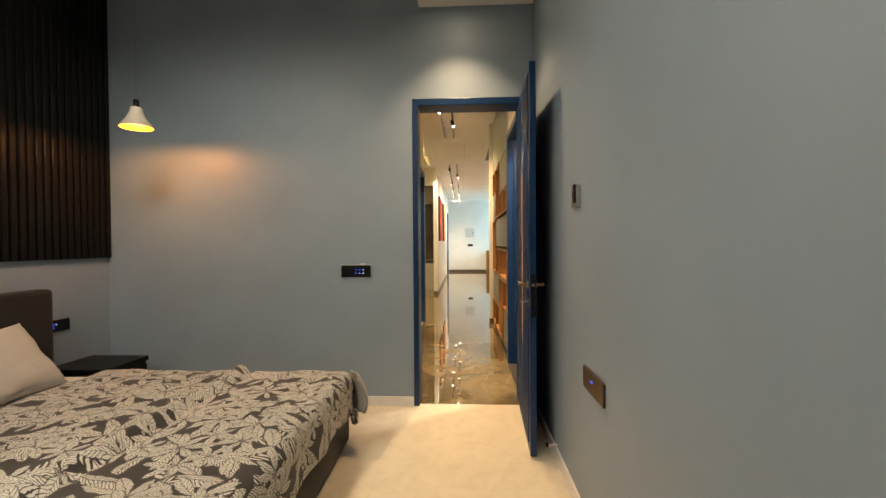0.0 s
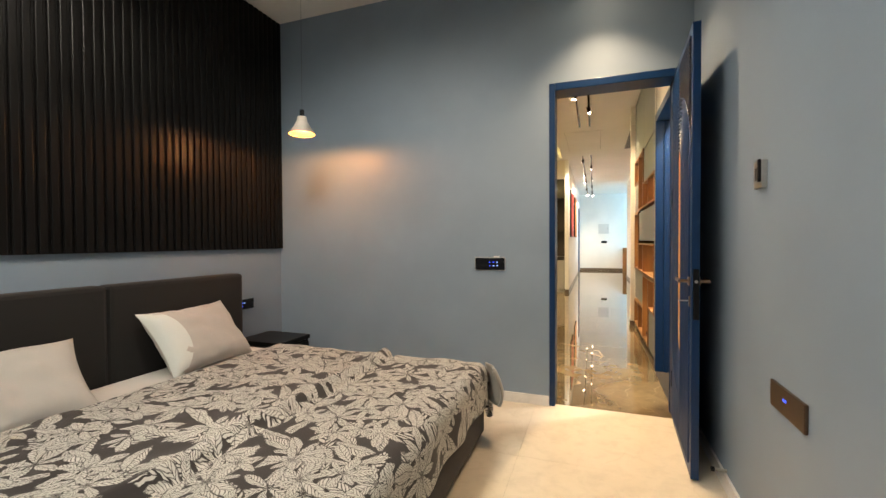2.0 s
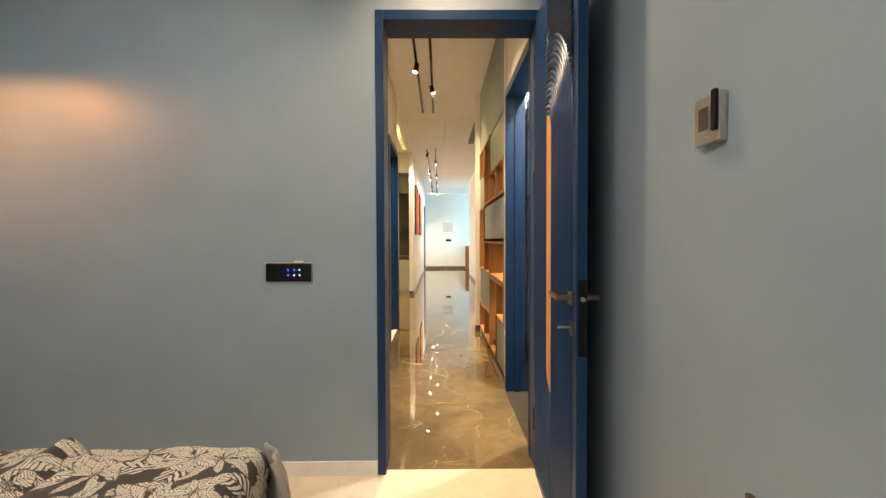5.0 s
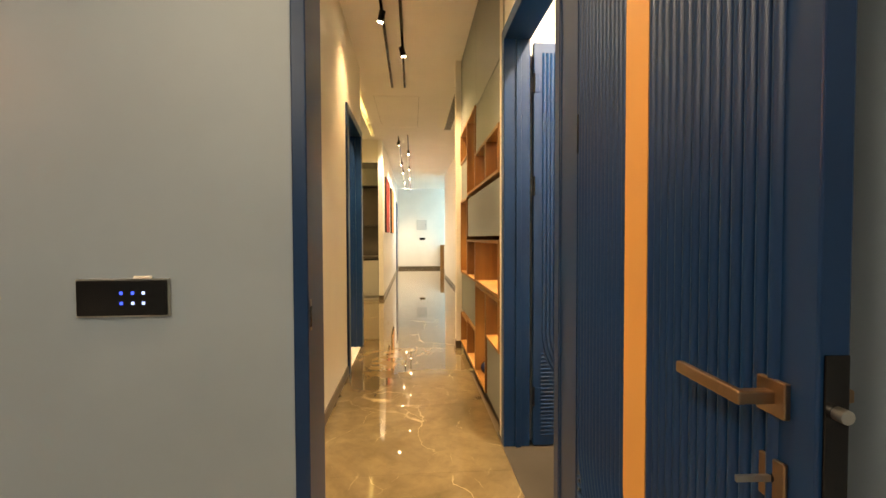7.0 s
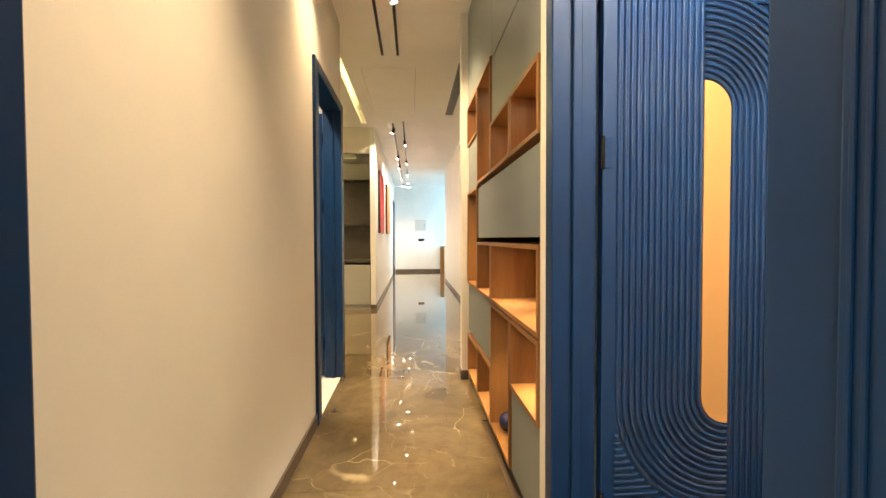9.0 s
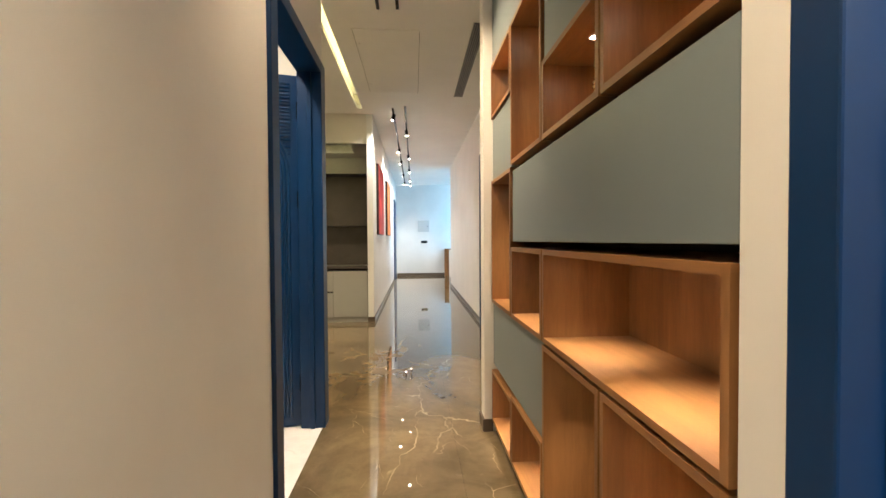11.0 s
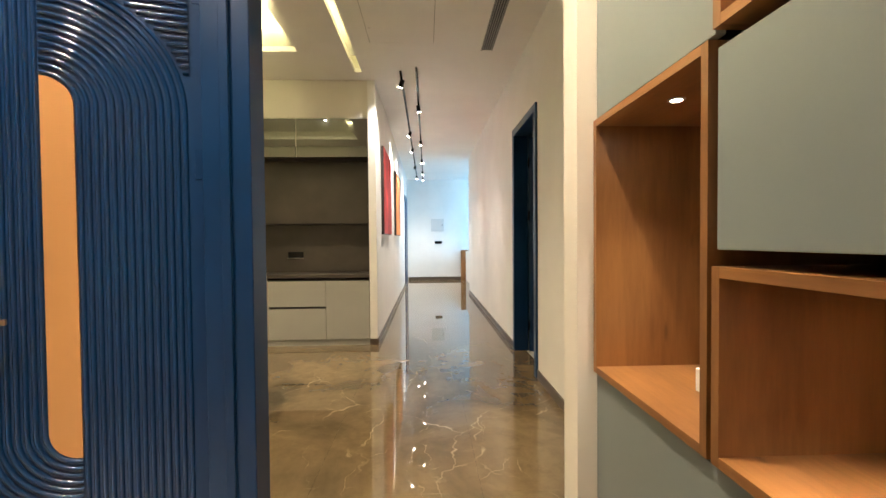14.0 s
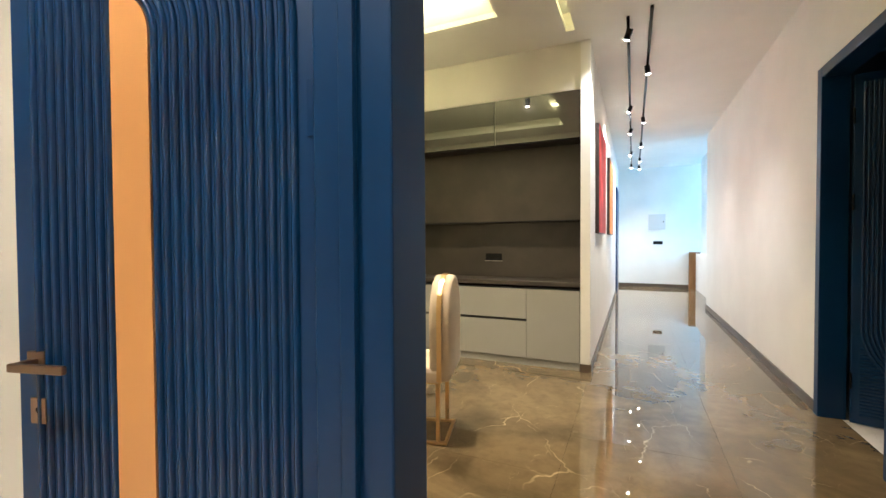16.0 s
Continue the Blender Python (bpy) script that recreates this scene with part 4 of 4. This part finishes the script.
def track(x, y0, y1, heads):
    tr = thing("track_light", "black ceiling track with small spot heads", "track light", (x, 0, HZ), "hall track lights")
    box("rail", -0.013, 0.013, y0, y1, -0.022, -0.001, M_BLACK, tr, "", 0.002)
    for i, (y, ax, ay) in enumerate(heads):
        h = box("adapter", -0.011, 0.011, y - 0.035, y + 0.035, -0.040, -0.0225, M_BLACK, tr, "", 0.002)
        aim = Vector((ax, ay, -1)).normalized()
        c = Vector((0, y, -0.085))
        cyl("stem", (0, y, -0.04), c, 0.005, M_BLACK, h)
        cyl("spot_head", c - aim * 0.045, c + aim * 0.045, 0.028, M_BLACK, h, "black cylindrical spot head", None, 20)
        cyl("lens", c + aim * 0.0452, c + aim * 0.047, 0.023, M_BULB, h, "lit lens", None, 16)
        at = Vector((x, 0, HZ)) + c + aim * 0.052
        lamp("track_lamp", "SPOT", at, K["track_near"] * (0.24 if ax < -0.1 else 0.95 if ax > 0.2 else 1.0) if y < 9 else K["track_far"], SOFT if y > 9 else (1.0, 0.72, 0.425), at + aim, radius=0.03, angle=98 if y < 9 else 96, blend=1.0)
    return tr


track(-0.075, 4.9, 8.26, [(6.40, -0.22, 0.15)])
track(0.085, 4.9, 8.25, [(5.1, 0.10, -0.2), (7.06, 0.25, 0.1)])
track(-0.09, 10.9, 19.0, [(11.07, -0.35, 0.2), (13.4, -0.45, 0.0), (14.7, -0.4, 0.0), (16.7, -0.3, 0.1), (18.4, 0.0, -0.1)])
track(0.09, 10.8, 19.2, [(12.0, 0.12, 0.1), (14.06, 0.10, 0.1), (15.9, 0.1, 0.1), (17.6, 0.05, 0.1), (18.7, 0.1, -0.1)])

# ---- hall pictures, end wall ----
def picture(y0, y1, z0, z1, mat, label):
    e = thing("picture", label, "picture", (LX, (y0 + y1) / 2, (z0 + z1) / 2), "hall pictures")
    w, h = (y1 - y0) / 2, (z1 - z0) / 2
    box("frame", 0.001, 0.04, -w, w, -h, h, M_FRAME, e, "", 0.003)
    box("canvas", 0.0405, 0.046, -w + 0.012, w - 0.012, -h + 0.012, h - 0.012, mat, e)
    return e


picture(11.75, 12.85, 1.35, 2.53, M_RED, "large red canvas in a dark frame on the wall")
picture(13.95, 15.05, 1.36, 2.55, M_ORANGE, "large orange canvas in a dark frame on the wall")
eb = thing("fuse_box", "flush grey fuse box door on the end wall", "fuse box", (0.53, ENDY, 1.74))
box("door", -0.2, 0.2, -0.02, -0.001, -0.2, 0.2, M_PALE, eb, "", 0.003)
cyl("latch", (0.15, -0.026, 0), (0.15, -0.02, 0), 0.015, M_BLACK, eb)
plate("switch_plate", 0.22, 0.085, 0.014, pose(0.555, ENDY, 1.19), "black switch plate on the end wall", [], M_LED)
con = thing("low_partition", "low white partition with a brown wooden end", "partition", (1.41, 17.6, 0))
box("body", 0.0, 0.18, -1.55, 1.68, 0.0, 0.91, M_WHITE, con, "", 0.004)
box("wooden_end", -0.15, 0.18, 1.681, 1.765, 0.0, 0.95, M_WOOD, con, "brown wooden end post", 0.003)

screen = thing("slat_screen", "white vertical slat screen standing on the low partition", "screen", (1.45, 16.2, 0.91))
box("rail", -0.03, 0.03, 0.01, 2.4, 0.0, 0.03, M_WHITE, screen)
bm = bmesh.new()
add_box(bm, -0.03, 0.03, -0.018, 0.018, 0.0305, HZ - 0.912, 0.004)
first = part("slat", bm, M_WHITE, screen)
first.location.y = 0.06
for k in range(1, 20):
    o = first.copy()
    scene.collection.objects.link(o)
    o.location.y = 0.06 + k * 0.12

# ---- dining corner ----
SBX0 = -3.6
sb = thing("sideboard", "tall built-in sideboard with grey drawers and smoked glass doors", "sideboard", (0, DINY, 0))
box("plinth", SBX0, -0.51, 0.02, 0.6, 0.0, 0.075, M_GREY, sb)
for i, (x0, x1) in enumerate(((-1.03, -0.512), (-2.05, -1.033), (-3.07, -2.053), (-3.6, -3.073))):
    if i == 0:
        box("cabinet_door", x0, x1, 0.0, 0.02, 0.08, 0.785, M_GREY, sb, "", 0.002)
    else:
        box("drawer", x0, x1, 0.0, 0.02, 0.08, 0.452, M_GREY, sb, "", 0.002)
        box("drawer", x0, x1, 0.0, 0.02, 0.478, 0.785, M_GREY, sb, "", 0.002)
box("carcass", SBX0, -0.512, 0.0205, 0.6, 0.076, 0.80, M_DARK, sb)
box("worktop", SBX0, -0.508, -0.012, 0.6, 0.822, 0.865, M_TAUPE, sb, "dark stone worktop", 0.003)
box("back_panel", SBX0, -0.508, 0.40, 0.6, 0.866, 1.477, M_TAUPE, sb, "dark stone splashback")
box("upper_panel", SBX0, -0.508, 0.25, 0.6, 1.487, 2.26, M_TAUPE, sb, "taupe upper back panel")
box("shelf", SBX0, -0.508, 0.18, 0.6, 1.4775, 1.4865, M_DARK, sb)
box("side_panel", -0.5075, -0.5055, 0.0, 0.6, 0.866, 2.73, M_DARK, sb)
box("upper_carcass", SBX0, -0.508, 0.03, 0.6, 2.262, 2.73, M_DARK, sb)
for x0, x1 in ((-1.36, -0.51), (-2.21, -1.363), (-3.06, -2.213)):
    box("glass_door", x0 + 0.004, x1 - 0.004, 0.005, 0.025, 2.27, 2.725, M_SMOKE, sb, "smoked glass door", 0.001)
    box("door_edge", x0 - 0.002, x0 + 0.002, 0.0, 0.025, 2.27, 2.725, M_STEEL, sb)
sp = plate("socket_plate", 0.19, 0.08, 0.012, pose(-1.50, DINY + 0.40, 1.09), "dark socket plate on the splashback", [], M_LED)
box("silver_edge", -0.1, 0.1, -0.016, -0.002, -0.046, -0.04, M_STEEL, sp)
lamp("slot_cove", "AREA", (-0.57, 9.3, HZ + 0.05), K["cove"] * 0.09, (1.0, 0.78, 0.28), (-0.57, 9.3, 5), size=(0.05, 3.0))
lamp("tray_cove", "AREA", (-0.97, 9.4, HZ + 0.09), K["cove"] * 0.55, (1.0, 0.80, 0.32), (-1.7, 9.4, HZ + 0.36), size=(0.1, 2.2))
lamp("tray_cove", "AREA", (-2.4, 10.6, HZ + 0.09), K["cove"] * 0.6, (1.0, 0.80, 0.32), (-2.4, 9.8, HZ + 0.36), size=(2.6, 0.1))
for y in (8.9, 9.9):
    d = thing("ceiling_spot", "small black cylinder spot under the dining tray", "lamp", (-1.55, y, HZ + 0.30), "dining spots")
    cyl("body", (0, 0, -0.12), (0, 0, 0), 0.035, M_BLACK, d)
    cyl("lens", (0, 0, -0.122), (0, 0, -0.1201), 0.028, M_BULB, d)
    lamp("dining_lamp", "SPOT", (-1.55, y, HZ + 0.17), K["dining"], (1.0, 0.72, 0.42), (-1.2, y, 0), radius=0.03, angle=112, blend=0.8)


def dining_chair(m):
    e = thing("dining_chair", "cream velvet dining chair on a brass frame", "chair")
    # local: the seat faces -x, the back stands at x = 0
    bm = bmesh.new()
    n = 12
    w, zb, zt = 0.23, 0.42, 1.06
    pts = [(-w, zb), (w, zb)] + [(w * math.cos(a), zt - w + w * math.sin(a)) for a in [math.pi * k / n for k in range(n + 1)]]
    f = [bm.verts.new((-0.10, y, z)) for y, z in pts]
    b = [bm.verts.new((0.03, y, z)) for y, z in pts]
    bm.faces.new(f)
    bm.faces.new(list(reversed(b)))
    for k in range(len(pts)):
        j = (k + 1) % len(pts)
        bm.faces.new((f[k], f[j], b[j], b[k]))
    bmesh.ops.bevel(bm, geom=[x for x in bm.edges if len(x.link_faces) == 2 and any(len(q.verts) > 4 for q in x.link_faces)], offset=0.022, segments=3, affect="EDGES", profile=0.5)
    part("backrest", bm, M_CREAMFAB, e, "cream rounded padded backrest", True)
    box("seat", -0.52, -0.02, -0.235, 0.235, 0.40, 0.50, M_CREAMFAB, e, "cream padded seat", 0.03)
    for y in (-0.18, 0.155):
        box("leg", -0.07, -0.045, y, y + 0.025, 0.02, 0.40, M_BRASS, e, "brass leg", 0.003)
        box("floor_runner", -0.50, 0.0, y, y + 0.025, 0.0, 0.0195, M_BRASS, e, "brass floor runner", 0.003)
    box("seat_rail", -0.48, -0.045, -0.1545, 0.1545, 0.375, 0.3995, M_BRASS, e, "brass rail under the seat", 0.003)
    box("floor_bar", -0.022, 0.0, -0.1545, 0.1545, 0.0, 0.0195, M_BRASS, e, "brass bar joining the runners", 0.003)
    bm = bmesh.new()
    path = [(w * 1.04, zb + 0.0)] + [(w * 1.04 * math.cos(a), zt - w + w * 1.04 * math.sin(a)) for a in [math.pi * k / n for k in range(n + 1)]] + [(-w * 1.04, zb)]
    ring = [[bm.verts.new((x, y * s, z)) for x, s in ((-0.05, 1.0), (-0.05, 1.04), (-0.02, 1.04), (-0.02, 1.0))] for y, z in path]
    for a, b in zip(ring, ring[1:]):
        for k in range(4):
            bm.faces.new((a[k], a[(k + 1) % 4], b[(k + 1) % 4], b[k]))
    part("back_trim", bm, M_BRASS, e, "brass band round the backrest")
    e.matrix_world = m
    return e


dining_chair(pose(-1.14, 9.52, 0, 0, 0, 14))

dt = thing("dining_table", "round white dining table on a brass pedestal", "table", (-2.02, 9.45, 0))
bm = bmesh.new()
lathe(bm, [(0.0005, 0.715), (0.60, 0.715), (0.615, 0.722), (0.62, 0.735), (0.615, 0.748), (0.0005, 0.75)], (0, 0, 0), 48)
part("tabletop", bm, M_WHITE, dt, "round white tabletop", True)
bm = bmesh.new()
lathe(bm, [(0.0005, 0.0), (0.26, 0.0), (0.26, 0.02), (0.08, 0.04), (0.05, 0.12), (0.05, 0.66), (0.14, 0.714), (0.0005, 0.7145)], (0, 0, 0), 32)
part("pedestal", bm, M_BRASS, dt, "brass pedestal foot", True)

# ---- things on the shelves ----
sc = thing("sculpture", "dark blue figure-like abstract sculpture on a white block", "ornament", (SX + 0.235, 7.11, Z1 + 0.026))
box("block", -0.075, 0.075, -0.08, 0.08, 0.0, 0.06, M_WHITE, sc, "white square block", 0.003)
bm = bmesh.new()
lathe(bm, [(0.02, 0.06), (0.012, 0.08), (0.010, 0.27), (0.022, 0.30), (0.05, 0.36), (0.056, 0.46), (0.04, 0.52), (0.014, 0.54), (0.014, 0.57), (0.04, 0.585), (0.045, 0.60), (0.0005, 0.605)], (0, 0, 0), 18)
part("body", bm, paint("blue_grey_ceramic", (0.05, 0.07, 0.11), 0.4, 0.2), sc, "blue-grey ceramic body", True)
orn = thing("ornament", "small twisted brass ornament in a cubby", "ornament", (SX + 0.06, 6.0, Z3 + 0.026))
bm = bmesh.new()
for k in range(20):
    spread = 0.022 * (1 - k / 20) ** 2 + 0.006
    for sgn in (-1, 1):
        bmesh.ops.create_uvsphere(bm, u_segments=10, v_segments=6, radius=0.0095, matrix=Matrix.Translation((sgn * 0.004 * math.sin(k * 1.3), sgn * spread, 0.0295 + k * 0.0125)))
add_box(bm, -0.02, 0.02, -0.036, 0.036, 0.0, 0.008, 0.002)
add_box(bm, -0.016, 0.016, -0.03, 0.03, 0.014, 0.021, 0.002)
add_box(bm, -0.006, 0.006, -0.006, 0.006, 0.007, 0.015)
part("stem", bm, metal("polished_gold", (0.9, 0.72, 0.42), 0.18), orn, "", False)
orb = thing("ornament", "dark blue round ornament on the lowest shelf", "ornament", (SX + 0.07, 6.22, Z0 + 0.026))
bm = bmesh.new()
bmesh.ops.create_uvsphere(bm, u_segments=20, v_segments=12, radius=0.055, matrix=Matrix.Translation((0, 0, 0.055)))
part("body", bm, paint("navy_ceramic", (0.015, 0.02, 0.06), 0.25, 0.2), orb, "", True)

# ---- lights of the side rooms ----
downlight(-0.98, 6.72, HZ + 0.02, K["left_room"] * 2.2, 130, WARM, (0, 0), 0.09)
downlight(1.15, 4.66, 2.9, K["bath"], 150, (1.0, 0.90, 0.76))

# ---- floor tiles, last ----
def tiles(floor, x0, x1, y0, y1, w, h, material, gap=0.0015):
    cache = {}
    y = y0
    while y < y1 - 0.01:
        yb = min(y + h, y1)
        x = x0
        while x < x1 - 0.01:
            xb = min(x + w, x1)
            key = (round(xb - x, 3), round(yb - y, 3))
            if key not in cache:
                bm = bmesh.new()
                add_box(bm, gap, xb - x - gap, gap, yb - y - gap, -0.011, 0.0)
                me = bpy.data.meshes.new("tile")
                bm.to_mesh(me)
                bm.free()
                me.materials.append(material)
                cache[key] = me
            o = new("tile", cache[key])
            o.location = (x, y, 0)
            o.parent = floor
            x = xb
        y = yb


floor_bed = bpy.data.objects["floor_bedroom"]
floor_hall = bpy.data.objects["floor_hall"]
tiles(floor_bed, BX0, BX1, BY0, 4.06, 1.2, 1.6, M_BEDFLOOR, 0.0004)
tiles(floor_hall, -0.415, 0.70, 4.06, 6.6, 1.22, 0.9, M_HALLFLOOR, 0.0005)
tiles(floor_hall, -0.415, 1.31, 6.6, ENDY, 0.87, 1.6, M_HALLFLOOR, 0.0005)
tiles(floor_hall, 1.31, 3.2, 16.0, ENDY, 0.87, 1.6, M_HALLFLOOR, 0.0005)
tiles(floor_hall, -4.6, -0.415, 7.69, DINY + 0.6, 0.84, 1.6, M_HALLFLOOR, 0.0005)
tiles(floor_hall, -3.1, -0.415, 4.2, 7.69, 1.2, 1.6, M_WHITEFLOOR, 0.0004)
tiles(floor_hall, 0.70, 2.6, 4.06, 5.39, 0.6, 0.6, M_TAUPE, 0.0015)
tiles(floor_hall, 1.31, 3.0, 7.6, 12.0, 0.8, 0.8, M_WHITEFLOOR, 0.0008)
